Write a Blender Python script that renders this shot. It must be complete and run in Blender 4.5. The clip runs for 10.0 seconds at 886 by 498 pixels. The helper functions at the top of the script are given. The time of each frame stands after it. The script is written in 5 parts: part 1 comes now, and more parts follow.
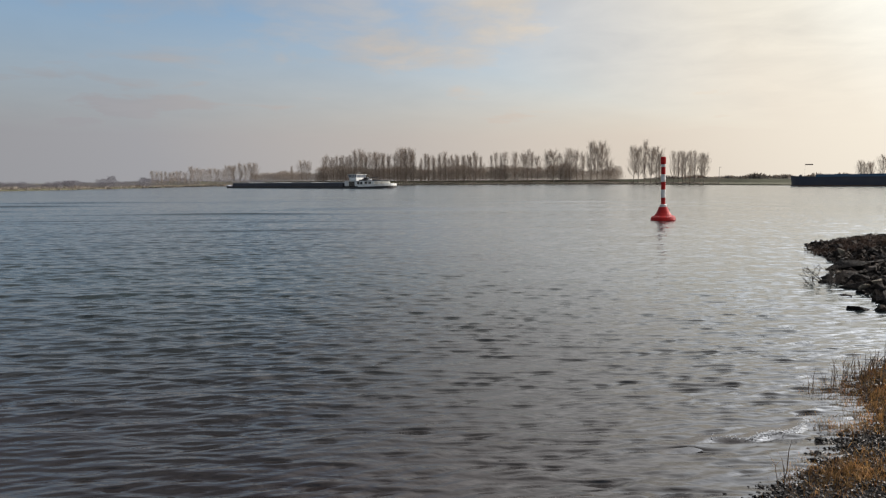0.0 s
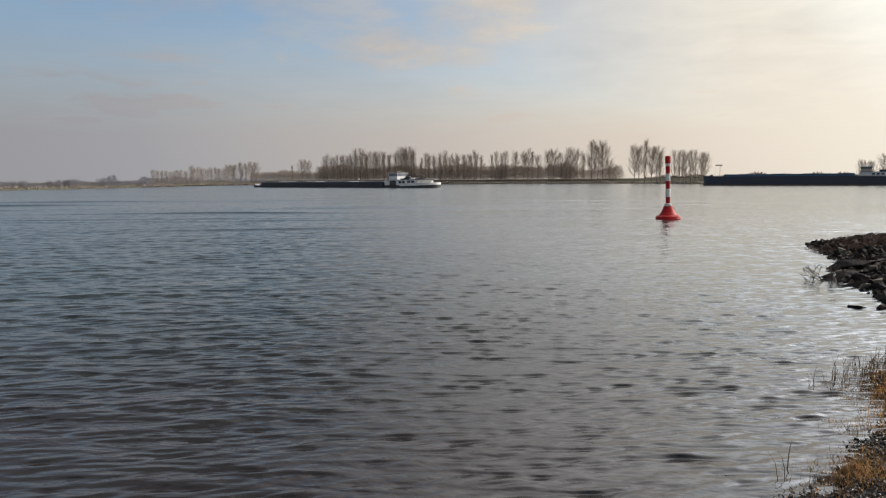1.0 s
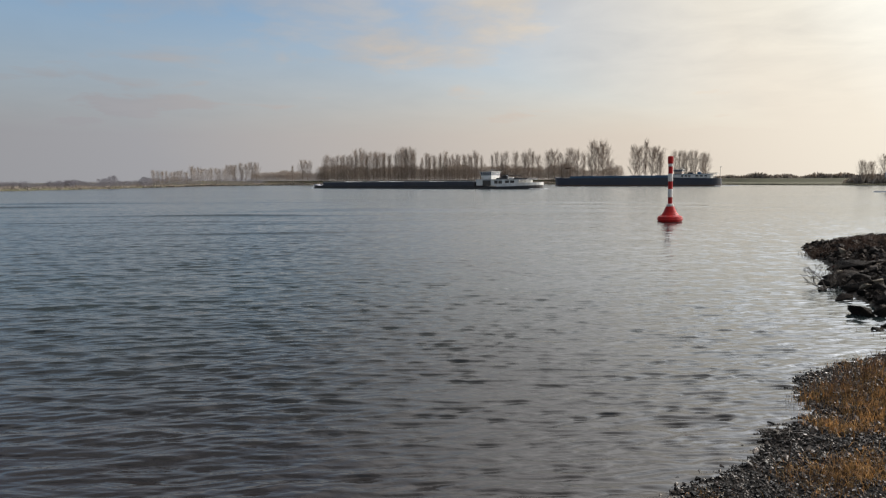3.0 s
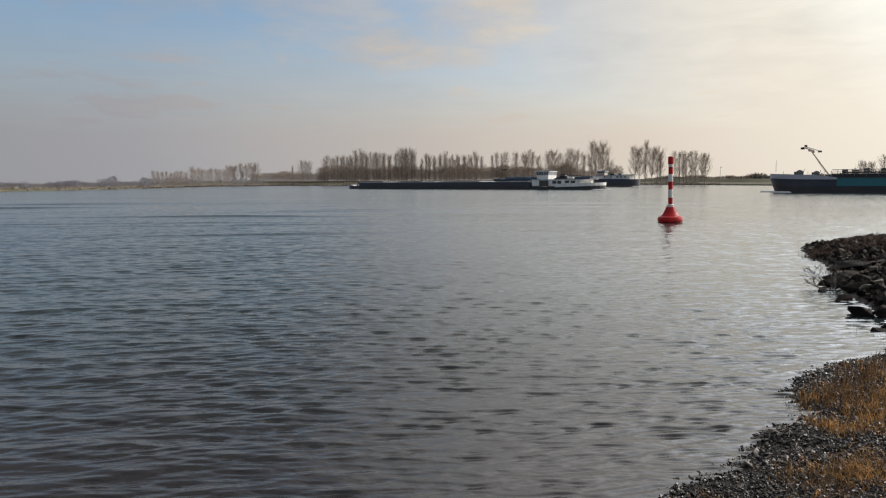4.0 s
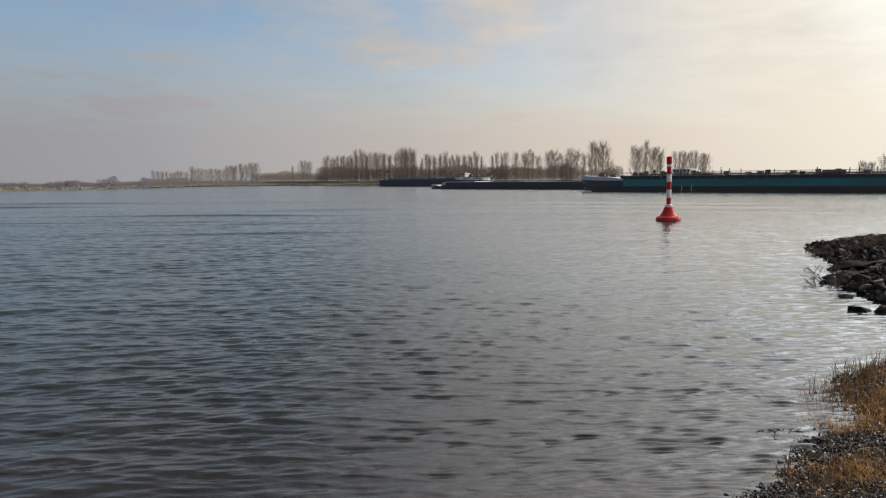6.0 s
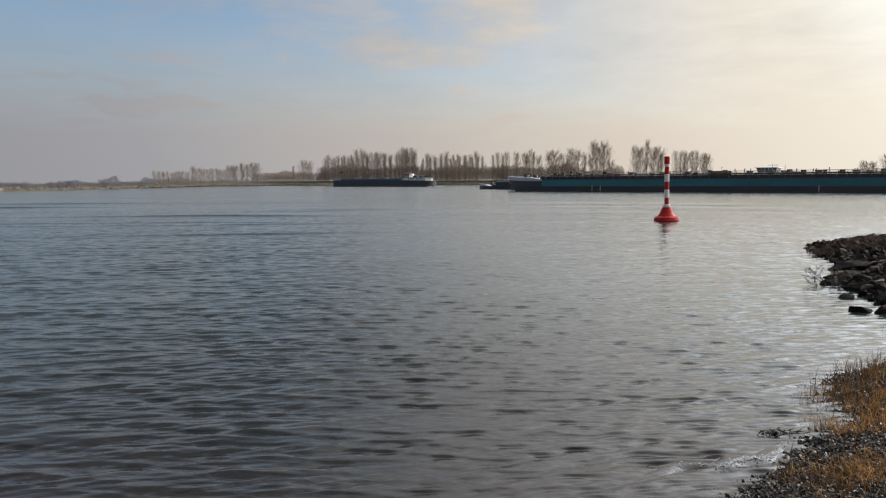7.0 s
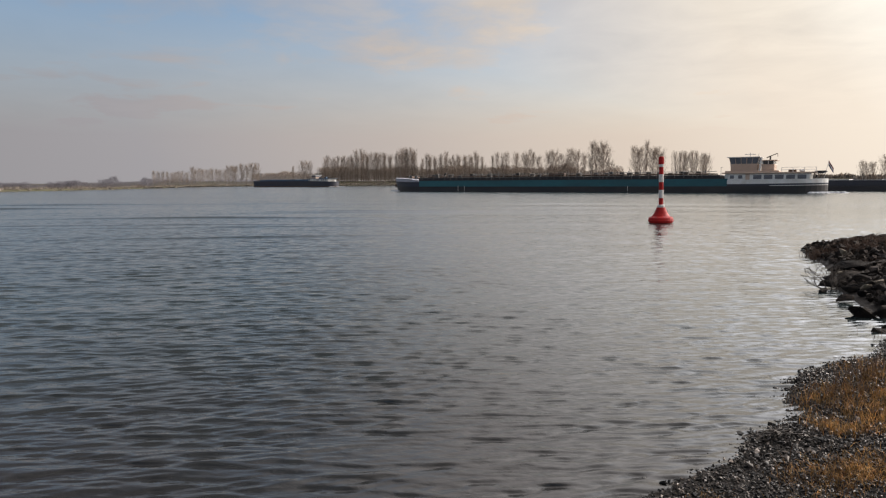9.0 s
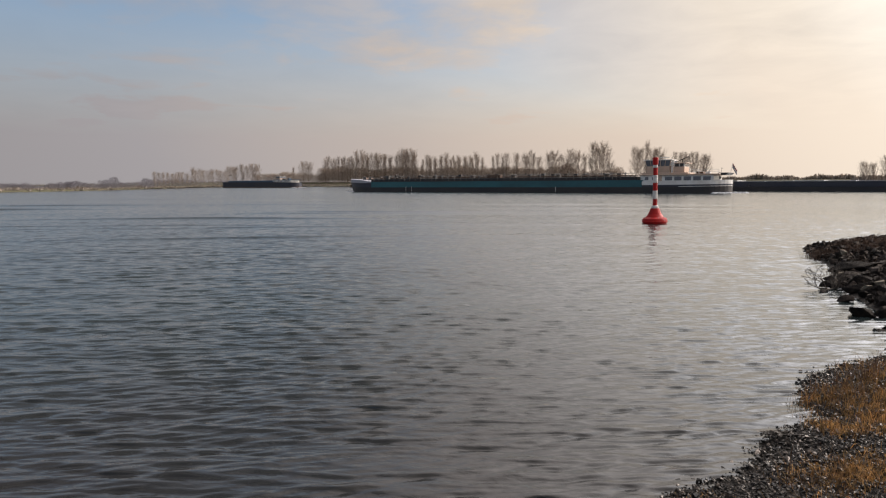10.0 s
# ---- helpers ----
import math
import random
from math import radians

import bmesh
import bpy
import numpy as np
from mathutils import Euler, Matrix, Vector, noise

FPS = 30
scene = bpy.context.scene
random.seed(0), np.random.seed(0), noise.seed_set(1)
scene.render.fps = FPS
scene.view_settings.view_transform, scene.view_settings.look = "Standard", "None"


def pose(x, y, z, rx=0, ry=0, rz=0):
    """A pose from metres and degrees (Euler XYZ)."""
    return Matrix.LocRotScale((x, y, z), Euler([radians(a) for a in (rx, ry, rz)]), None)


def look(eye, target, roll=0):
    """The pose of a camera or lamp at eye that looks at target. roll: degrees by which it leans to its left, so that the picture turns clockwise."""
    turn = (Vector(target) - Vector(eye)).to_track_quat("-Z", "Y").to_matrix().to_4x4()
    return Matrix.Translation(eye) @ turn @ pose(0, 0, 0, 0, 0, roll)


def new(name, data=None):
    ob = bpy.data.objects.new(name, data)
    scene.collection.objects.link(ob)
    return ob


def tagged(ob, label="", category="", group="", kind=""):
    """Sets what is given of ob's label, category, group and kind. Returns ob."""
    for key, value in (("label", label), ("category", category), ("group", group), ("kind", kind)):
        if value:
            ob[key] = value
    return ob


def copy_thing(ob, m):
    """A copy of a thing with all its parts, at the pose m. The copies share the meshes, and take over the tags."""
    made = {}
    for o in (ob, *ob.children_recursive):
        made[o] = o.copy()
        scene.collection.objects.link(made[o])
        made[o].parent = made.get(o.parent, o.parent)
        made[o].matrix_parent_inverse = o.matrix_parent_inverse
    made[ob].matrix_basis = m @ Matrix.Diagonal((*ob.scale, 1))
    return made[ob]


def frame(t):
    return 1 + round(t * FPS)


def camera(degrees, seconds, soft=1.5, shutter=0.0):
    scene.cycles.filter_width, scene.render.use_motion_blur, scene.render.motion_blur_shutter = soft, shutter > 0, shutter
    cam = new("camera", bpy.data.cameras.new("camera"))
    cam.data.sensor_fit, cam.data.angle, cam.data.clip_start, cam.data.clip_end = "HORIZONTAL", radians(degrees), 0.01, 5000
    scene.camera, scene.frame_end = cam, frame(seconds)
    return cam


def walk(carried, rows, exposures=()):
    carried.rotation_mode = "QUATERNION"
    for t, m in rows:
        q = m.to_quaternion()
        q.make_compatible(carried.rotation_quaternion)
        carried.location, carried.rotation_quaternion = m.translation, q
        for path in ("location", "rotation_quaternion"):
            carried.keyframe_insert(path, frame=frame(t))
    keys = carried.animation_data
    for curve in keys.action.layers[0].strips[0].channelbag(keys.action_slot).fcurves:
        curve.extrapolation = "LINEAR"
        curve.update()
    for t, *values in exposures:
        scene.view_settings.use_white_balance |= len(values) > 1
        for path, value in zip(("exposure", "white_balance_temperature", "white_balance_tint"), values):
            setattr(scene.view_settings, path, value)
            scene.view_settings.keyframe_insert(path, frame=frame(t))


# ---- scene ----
# The tripod sways a little: turn of the head in degrees (left, up).
EYE = (0.0, 0.0, 2.4)
SWAY = ((0.0, -0.075, 0.0), (0.5, -0.04, -0.01), (1.0, -0.03, -0.075), (1.5, -0.07, -0.075), (2.0, -0.07, -0.075),
        (2.5, 0.0, -0.065), (4.0, 0.0, 0.0), (5.5, 0.0, 0.01), (7.0, 0.08, 0.0), (7.5, 0.13, 0.0),
        (8.0, 0.1, 0.0), (9.0, 0.05, 0.02), (10.0, 0.08, 0.09))
cam = camera(72.0, 10.0, soft=1.25)
ROLL = pose(0, 0, 0, 0, 0, -0.2865)
walk(cam, [(t, pose(*EYE, 90 - 6.24 + up, 0, left) @ ROLL) for t, left, up in SWAY],
     exposures=((0.0, 0.13, 6550, 11), (7.5, 0.13, 6550, 11), (8.5, 0.13, 6650, 13), (10.0, 0.13, 6950, 16.5)))

# ---- light ----
SUN_AZ, SUN_EL = 66.0, 27.0
SUN_DIR = Vector((math.sin(radians(SUN_AZ)) * math.cos(radians(SUN_EL)), math.cos(radians(SUN_AZ)) * math.cos(radians(SUN_EL)),
                  math.sin(radians(SUN_EL))))
sun_data = bpy.data.lights.new("sun", "SUN")
sun_data.energy, sun_data.angle, sun_data.color = 2.4, radians(9.0), (1.0, 0.9, 0.76)
sun = new("sun", sun_data)
sun.matrix_world = look(SUN_DIR * 100, (0, 0, 0))


class Nodes:
    """Short hand for node trees."""

    def __init__(self, tree):
        self.tree = tree
        tree.nodes.clear()

    def add(self, kind, ins=()):
        n = self.tree.nodes.new(kind)
        for k, v in dict(ins).items():
            if hasattr(v, "is_output"):
                self.tree.links.new(v, n.inputs[k])
            else:
                n.inputs[k].default_value = v
        return n

    def math(self, op, a, b=0.0, clamp=False):
        n = self.add("ShaderNodeMath", {0: a, 1: b})
        n.operation, n.use_clamp = op, clamp
        return n.outputs[0]

    def mix(self, fac, a, b, blend="MIX"):
        n = self.tree.nodes.new("ShaderNodeMix")
        n.data_type, n.blend_type = "RGBA", blend
        for k, v in ((0, fac), (6, a), (7, b)):
            if hasattr(v, "is_output"):
                self.tree.links.new(v, n.inputs[k])
            else:
                n.inputs[k].default_value = v
        return n.outputs[2]

    def ramp(self, fac, stops):
        n = self.add("ShaderNodeValToRGB", {0: fac})
        cr = n.color_ramp
        while len(cr.elements) < len(stops):
            cr.elements.new(0.5)
        for e, (p, c) in zip(cr.elements, stops):
            e.position, e.color = p, (c if len(c) == 4 else (*c, 1))
        return n.outputs[0]


def make_world():
    world = bpy.data.worlds.new("sky")
    scene.world = world
    world.use_nodes = True
    n = Nodes(world.node_tree)
    tex = n.add("ShaderNodeTexSky")
    tex.sky_type, tex.sun_disc, tex.sun_elevation, tex.sun_rotation = "NISHITA", False, radians(SUN_EL), radians(SUN_AZ)
    tex.air_density, tex.dust_density = 1.0, 2.0
    sky = tex.outputs[0]
    blue = n.mix(1.0, sky, (0.121, 0.130, 0.132, 1), "MULTIPLY")
    way = n.add("ShaderNodeTexCoord").outputs["Generated"]
    sep = n.add("ShaderNodeSeparateXYZ", {0: way}).outputs
    up = n.math("MAXIMUM", sep[2], 0.0)
    # the clear sky deepens towards the zenith
    blue = n.mix(1.0, blue, n.ramp(up, [(0.33, (1, 1, 1)), (0.62, (0.44, 0.43, 0.42))]), "MULTIPLY")
    dot = n.add("ShaderNodeVectorMath", {0: way, 1: SUN_DIR})
    dot.operation = "DOT_PRODUCT"
    near_sun = dot.outputs["Value"]
    glow = n.math("MULTIPLY_ADD", near_sun, 0.5)
    glow.node.inputs[2].default_value = 0.5
    # thin stratus, brighter and warmer towards the sun
    veil = n.ramp(glow, [(0.0, (0.27, 0.27, 0.275)), (0.33, (0.255, 0.262, 0.28)), (0.497, (0.32, 0.322, 0.34)), (0.666, (0.465, 0.43, 0.40)),
                         (0.81, (0.65, 0.58, 0.495)), (0.898, (0.83, 0.765, 0.65)), (0.928, (0.97, 0.93, 0.82)), (0.96, (1.4, 1.34, 1.2)), (0.985, (2.4, 2.3, 2.05)), (1.0, (5, 4.7, 4.2))])
    # cloud bases on a flat layer
    high = n.math("ADD", up, 0.09)
    flat = n.add("ShaderNodeCombineXYZ", {0: n.math("DIVIDE", sep[0], high), 1: n.math("DIVIDE", sep[1], high), 2: 0.0}).outputs[0]
    big = n.add("ShaderNodeTexNoise", {"Vector": flat, "Scale": 0.55, "Detail": 5.0, "Roughness": 0.52}).outputs[0]
    fine = n.add("ShaderNodeTexNoise", {"Vector": flat, "Scale": 1.9, "Detail": 6.0, "Roughness": 0.6, "Distortion": 0.4}).outputs[0]
    puff = n.math("ADD", n.math("MULTIPLY", big, 0.7), n.math("MULTIPLY", fine, 0.3))
    cover = n.ramp(puff, [(0.42, (0.05, 0.05, 0.05)), (0.58, (1, 1, 1))])
    low = n.ramp(up, [(0.07, (1, 1, 1)), (0.26, (0, 0, 0))])
    fac = n.math("MAXIMUM", n.math("MAXIMUM", cover, low), n.ramp(glow, [(0.645, (0, 0, 0)), (0.875, (1, 1, 1))]))
    tone = n.ramp(fine, [(0.3, (0.88, 0.895, 0.925)), (0.7, (1.05, 1.06, 1.07))])
    toned = n.mix(n.ramp(up, [(0.06, (0, 0, 0)), (0.2, (1, 1, 1))]), veil, n.mix(1.0, veil, tone, "MULTIPLY"))
    side = n.ramp(glow, [(0.66, (0, 0, 0)), (0.86, (1, 1, 1))])
    aloft = n.math("MULTIPLY", n.ramp(up, [(0.27, (0, 0, 0)), (0.48, (1, 1, 1))]), side)
    col = n.mix(fac, blue, toned)
    col = n.mix(aloft, col, n.mix(1.0, toned, (2.25, 2.34, 2.64, 1), "MULTIPLY"))
    # the haze is warm low down, the cloud above it neutral
    col = n.mix(1.0, col, n.ramp(up, [(0.1, (1, 1, 1)), (0.26, (0.97, 1.0, 1.02))]), "MULTIPLY")
    bg = n.add("ShaderNodeBackground", {0: col, 1: 1.0})
    out = n.add("ShaderNodeOutputWorld")
    world.node_tree.links.new(bg.outputs[0], out.inputs[0])


make_world()


# ---- materials ----
def surface(name, colour, rough=0.6, metal=0.0, vary=0.25, scale=3.0, bump=0.0, bump_scale=40.0, second=None, spec=0.5, jitter=0.0, stretch=(1, 1, 1), thin=0.0):
    """A procedural surface: two scales of variation in tone, a second colour in stains, fine relief."""
    m = bpy.data.materials.new(name)
    m.use_nodes = True
    n = Nodes(m.node_tree)
    at = n.add("ShaderNodeTexCoord").outputs["Object"]
    at = n.add("ShaderNodeMapping", {0: at, 3: stretch}).outputs[0]
    one = n.add("ShaderNodeTexNoise", {"Vector": at, "Scale": scale, "Detail": 4.0, "Roughness": 0.6}).outputs[0]
    two = n.add("ShaderNodeTexNoise", {"Vector": at, "Scale": scale * 9, "Detail": 3.0, "Roughness": 0.6}).outputs[0]
    second = second or tuple(c * 0.6 for c in colour)
    col = n.mix(n.ramp(one, [(0.38, (0, 0, 0)), (0.66, (1, 1, 1))]), (*colour, 1), (*second, 1))
    tone = n.math("MULTIPLY_ADD", two, 2 * vary)
    tone.node.inputs[2].default_value = 1 - vary
    if jitter:
        r = n.add("ShaderNodeObjectInfo").outputs["Random"]
        isl = n.add("ShaderNodeNewGeometry").outputs["Random Per Island"]
        r = n.math("FRACT", n.math("ADD", r, isl))
        if jitter > 0.8:
            # mostly dark pieces, a few pale ones
            r = n.math("MULTIPLY", n.math("POWER", r, 5.0), 3.4)
        k = n.math("MULTIPLY_ADD", r, 2 * jitter)
        k.node.inputs[2].default_value = 1 - jitter
        tone = n.math("MULTIPLY", tone, k)
    tc = n.add("ShaderNodeCombineColor", {0: tone, 1: tone, 2: tone}).outputs[0]
    col = n.mix(1.0, col, tc, "MULTIPLY")
    rr = n.math("MULTIPLY_ADD", two, 0.25)
    rr.node.inputs[2].default_value = rough - 0.12
    b = n.add("ShaderNodeBsdfPrincipled", {"Base Color": col, "Roughness": rr, "Metallic": metal, "Specular IOR Level": spec})
    if bump:
        h = n.add("ShaderNodeTexNoise", {"Vector": at, "Scale": bump_scale, "Detail": 4.0, "Roughness": 0.65}).outputs[0]
        nb = n.add("ShaderNodeBump", {"Strength": bump, "Distance": 1.0 / bump_scale, "Height": h}).outputs[0]
        n.tree.links.new(nb, b.inputs["Normal"])
    out = n.add("ShaderNodeOutputMaterial")
    if thin:
        # blades let some light through; the far twigs and scrub use it for paleness
        t = n.add("ShaderNodeBsdfTranslucent", {0: col})
        b = n.add("ShaderNodeMixShader", {0: thin, 1: b.outputs[0], 2: t.outputs[0]})
    n.tree.links.new(b.outputs[0], out.inputs[0])
    return m


def water_material():
    m = bpy.data.materials.new("river_water")
    m.use_nodes = True
    n = Nodes(m.node_tree)
    at = n.add("ShaderNodeTexCoord").outputs["Object"]
    patch = n.add("ShaderNodeTexNoise", {"Vector": at, "Scale": 0.25, "Detail": 3.0}).outputs[0]
    # brown silt in the shallows, green-grey water further out
    out_there = n.add("ShaderNodeSeparateXYZ", {0: at}).outputs[1]
    deep = n.add("ShaderNodeMapRange", {0: n.math("ADD", out_there, n.math("MULTIPLY", patch, 5.0)), 1: 6.0, 2: 17.0, 3: 0.0, 4: 1.0}).outputs[0]
    col = n.mix(deep, (0.018, 0.0138, 0.0135, 1), (0.021, 0.033, 0.034, 1))
    # ripples: crests lie across the wind
    def ripple(scale, stretch, turn, detail):
        v = n.add("ShaderNodeMapping", {0: at, 2: (0, 0, radians(turn)), 3: stretch}).outputs[0]
        return n.add("ShaderNodeTexNoise", {"Vector": v, "Scale": scale, "Detail": detail, "Roughness": 0.55, "Distortion": 0.3}).outputs[0]
    h1 = n.math("MULTIPLY", ripple(11.0, (0.3, 1, 1), 4, 3.0), 0.045)
    h2 = n.math("MULTIPLY", ripple(2.2, (0.34, 1, 1), -5, 4.0), 0.15)
    h3 = n.math("MULTIPLY", ripple(0.16, (0.22, 1, 1), 5, 3.0), 0.5)
    h = n.math("ADD", n.math("ADD", h1, h2), h3)
    # the open fairway lies smoother than the shallows
    calm = n.add("ShaderNodeMapRange", {0: out_there, 1: 12.0, 2: 50.0, 3: 0.32, 4: 0.18}).outputs[0]
    # close in, the ripples are waves of their own and only a faint tremor lies on them
    calm = n.math("MULTIPLY", calm, n.add("ShaderNodeMapRange", {0: out_there, 1: 6.0, 2: 18.0, 3: 0.75, 4: 1.0}).outputs[0])
    nb = n.add("ShaderNodeBump", {"Strength": calm, "Distance": 1.0, "Height": h}).outputs[0]
    # further out the waves are too small to be told apart: each spot faces its own way
    streaks = n.add("ShaderNodeTexNoise", {"Vector": n.add("ShaderNodeMapping", {0: at, 3: (0.012, 0.09, 1.0)}).outputs[0], "Scale": 1.0, "Detail": 4.0, "Roughness": 0.6}).outputs[0]
    wild = n.math("MULTIPLY", n.add("ShaderNodeMapRange", {0: out_there, 1: 11.0, 2: 30.0, 3: 0.0, 4: 1.0}).outputs[0],
                  n.add("ShaderNodeMapRange", {0: streaks, 1: 0.3, 2: 0.7, 3: 0.55, 4: 1.35}).outputs[0])
    facet = n.add("ShaderNodeTexNoise", {"Vector": n.add("ShaderNodeMapping", {0: at, 3: (0.5, 1.0, 1.0)}).outputs[0], "Scale": 2.6, "Detail": 3.0, "Roughness": 0.6}).outputs[1]
    tilt = n.add("ShaderNodeVectorMath", {0: facet, 1: (0.5, 0.5, 0.5)})
    tilt.operation = "SUBTRACT"
    lean = n.add("ShaderNodeVectorMath", {0: tilt.outputs[0]})
    lean.operation = "ABSOLUTE"
    # the sides that show lean towards the near shore
    tilt = n.add("ShaderNodeVectorMath", {0: lean.outputs[0], 1: (0.0, -1.0, 0.0)})
    tilt.operation = "MULTIPLY"
    push = n.add("ShaderNodeVectorMath", {0: tilt.outputs[0], 3: wild})
    push.operation = "SCALE"
    both = n.add("ShaderNodeVectorMath", {0: nb, 1: push.outputs[0]})
    both.operation = "ADD"
    nb = n.add("ShaderNodeVectorMath", {0: both.outputs[0]})
    nb.operation = "NORMALIZE"
    nb = nb.outputs[0]
    soft = n.add("ShaderNodeMapRange", {0: out_there, 1: 12.0, 2: 90.0, 3: 0.05, 4: 0.1}).outputs[0]
    # IOR rises with distance, past real water, to brighten the far reflection
    raised_ior = n.add("ShaderNodeMapRange", {0: out_there, 1: 8.0, 2: 50.0, 3: 1.55, 4: 3.0}).outputs[0]
    b = n.add("ShaderNodeBsdfPrincipled", {"Base Color": col, "Roughness": soft, "IOR": raised_ior, "Normal": nb})
    out = n.add("ShaderNodeOutputMaterial")
    n.tree.links.new(b.outputs[0], out.inputs[0])
    return m


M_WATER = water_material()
# Wet ground, its colour lowered further for the shadow between pebbles.
M_GROUND = surface("wet_gravel_mud_shaded_gaps", (0.024, 0.02, 0.017), 0.85, vary=0.4, scale=1.2, bump=0.8, bump_scale=22, second=(0.014, 0.012, 0.01), spec=0.2)
M_PEBBLE = surface("river_pebbles", (0.042, 0.034, 0.028), 0.38, vary=0.3, scale=6, jitter=0.85, bump=0.2, second=(0.018, 0.015, 0.013), spec=0.22)
M_BOULDER = surface("basalt_boulders", (0.026, 0.023, 0.022), 0.8, vary=0.45, scale=2.2, jitter=0.7, bump=0.9, bump_scale=9, second=(0.062, 0.047, 0.036), spec=0.1)
M_PALE = surface("pale_sandstone", (0.3, 0.26, 0.2), 0.8, vary=0.3, scale=4, bump=0.6, bump_scale=14, second=(0.16, 0.13, 0.1), spec=0.15)
M_MEADOW = surface("winter_meadow", (0.085, 0.083, 0.052), 0.95, vary=0.3, scale=0.02, second=(0.11, 0.095, 0.066), spec=0.1, stretch=(0.4, 1, 1))
M_STRAW = surface("dry_grass", (0.62, 0.42, 0.18), 0.8, vary=0.35, scale=5.0, jitter=0.78, second=(0.19, 0.105, 0.052), spec=0.2, thin=0.45)
M_REED = surface("dead_reed_stalks", (0.19, 0.115, 0.07), 0.75, vary=0.2, scale=3, jitter=0.4, spec=0.2)
M_TWIG = surface("dark_wet_twigs", (0.05, 0.04, 0.032), 0.7, vary=0.3, scale=5, jitter=0.3)
M_SHRUB = surface("pale_dead_branches", (0.12, 0.10, 0.085), 0.8, vary=0.2, scale=4, spec=0.15)
# Far bark, twigs and scrub: colours paled in place of distance haze.
M_BARK = surface("haze_paled_bark", (0.27, 0.22, 0.185), 0.9, vary=0.3, scale=0.8, spec=0.1, second=(0.16, 0.13, 0.11))
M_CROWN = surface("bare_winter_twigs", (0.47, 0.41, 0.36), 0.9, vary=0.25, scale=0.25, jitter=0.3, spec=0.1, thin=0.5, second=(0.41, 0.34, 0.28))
# Bluish grey in this colour stands in for haze over the left-hand woods.
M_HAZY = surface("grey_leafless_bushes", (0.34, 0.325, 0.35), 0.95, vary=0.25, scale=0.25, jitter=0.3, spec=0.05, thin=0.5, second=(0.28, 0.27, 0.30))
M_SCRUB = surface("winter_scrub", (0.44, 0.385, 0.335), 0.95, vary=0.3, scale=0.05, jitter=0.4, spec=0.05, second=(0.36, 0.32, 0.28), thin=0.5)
M_RED = surface("red_buoy_paint", (0.46, 0.013, 0.011), 0.58, vary=0.25, scale=2.5, second=(0.31, 0.012, 0.012), spec=0.25)
M_BAND = surface("white_reflective_band", (0.68, 0.66, 0.63), 0.45, vary=0.12, scale=5, second=(0.5, 0.48, 0.46))
M_SLIME = surface("algae_stained_waterline", (0.16, 0.03, 0.022), 0.5, vary=0.4, scale=4, second=(0.07, 0.05, 0.03))
M_STEEL = surface("galvanised_steel", (0.35, 0.35, 0.35), 0.45, 0.7, vary=0.2, scale=4)
M_WHITE = surface("white_ship_paint", (0.74, 0.74, 0.72), 0.4, vary=0.12, scale=0.6, second=(0.60, 0.58, 0.54))
M_CREAM = surface("cream_wheelhouse_paint", (0.55, 0.41, 0.32), 0.45, vary=0.12, scale=0.6, second=(0.47, 0.35, 0.27))
# Grey base colour stands in for the sky that these panes mirror.
M_SKY_PANE = surface("sky_grey_window_glass", (0.13, 0.14, 0.165), 0.15, vary=0.25, scale=0.7, spec=0.8, second=(0.08, 0.09, 0.11))
M_BOWGREY = surface("pale_grey_bow_paint", (0.42, 0.42, 0.47), 0.45, vary=0.15, scale=0.5, second=(0.33, 0.33, 0.37))
M_WEED = surface("withered_weeds", (0.17, 0.115, 0.085), 0.85, vary=0.3, scale=4, jitter=0.5, second=(0.10, 0.065, 0.05), spec=0.1, thin=0.3)
M_NAVY = surface("dark_navy_hull_paint", (0.018, 0.024, 0.045), 0.42, vary=0.3, scale=0.25, second=(0.035, 0.035, 0.045), stretch=(0.3, 1, 1))
M_BLACK = surface("black_hull_paint", (0.014, 0.014, 0.018), 0.45, vary=0.35, scale=0.25, second=(0.035, 0.03, 0.028), stretch=(0.3, 1, 1))
M_TEAL = surface("teal_hull_paint", (0.012, 0.12, 0.145), 0.4, vary=0.25, scale=0.25, second=(0.012, 0.085, 0.105), stretch=(0.3, 1, 1))
M_BLUE = surface("blue_hatch_paint", (0.045, 0.115, 0.19), 0.45, vary=0.25, scale=0.3, second=(0.05, 0.10, 0.18), stretch=(0.4, 1, 1))
M_DECK = surface("grey_deck_steel", (0.09, 0.095, 0.095), 0.6, vary=0.3, scale=0.5, second=(0.12, 0.085, 0.06))
M_HATCH = surface("aluminium_hatch_covers", (0.40, 0.41, 0.42), 0.42, 0.4, vary=0.2, scale=0.4, second=(0.30, 0.31, 0.32))
M_GLASS = surface("dark_window_glass", (0.015, 0.018, 0.022), 0.16, vary=0.2, scale=1.0, spec=0.8)
M_RUST = surface("rusty_fittings", (0.12, 0.07, 0.045), 0.7, vary=0.35, scale=2)
M_FLAG_R = surface("red_flag_cloth", (0.30, 0.03, 0.03), 0.9, scale=2)
M_FLAG_B = surface("blue_flag_cloth", (0.03, 0.05, 0.16), 0.9, scale=2)
M_FOAM = surface("white_foam", (0.6, 0.61, 0.62), 0.7, vary=0.1, scale=3, second=(0.6, 0.62, 0.64))


# ---- mesh helpers ----
def part(name, bm, material, parent=None, label="", smooth=False):
    """Links a bmesh as one mesh object under a thing or a part."""
    me = bpy.data.meshes.new(name)
    bm.to_mesh(me)
    bm.free()
    me.materials.append(material)
    if smooth:
        for p in me.polygons:
            p.use_smooth = True
    ob = new(name, me)
    if parent:
        ob.parent = parent
    return tagged(ob, label)


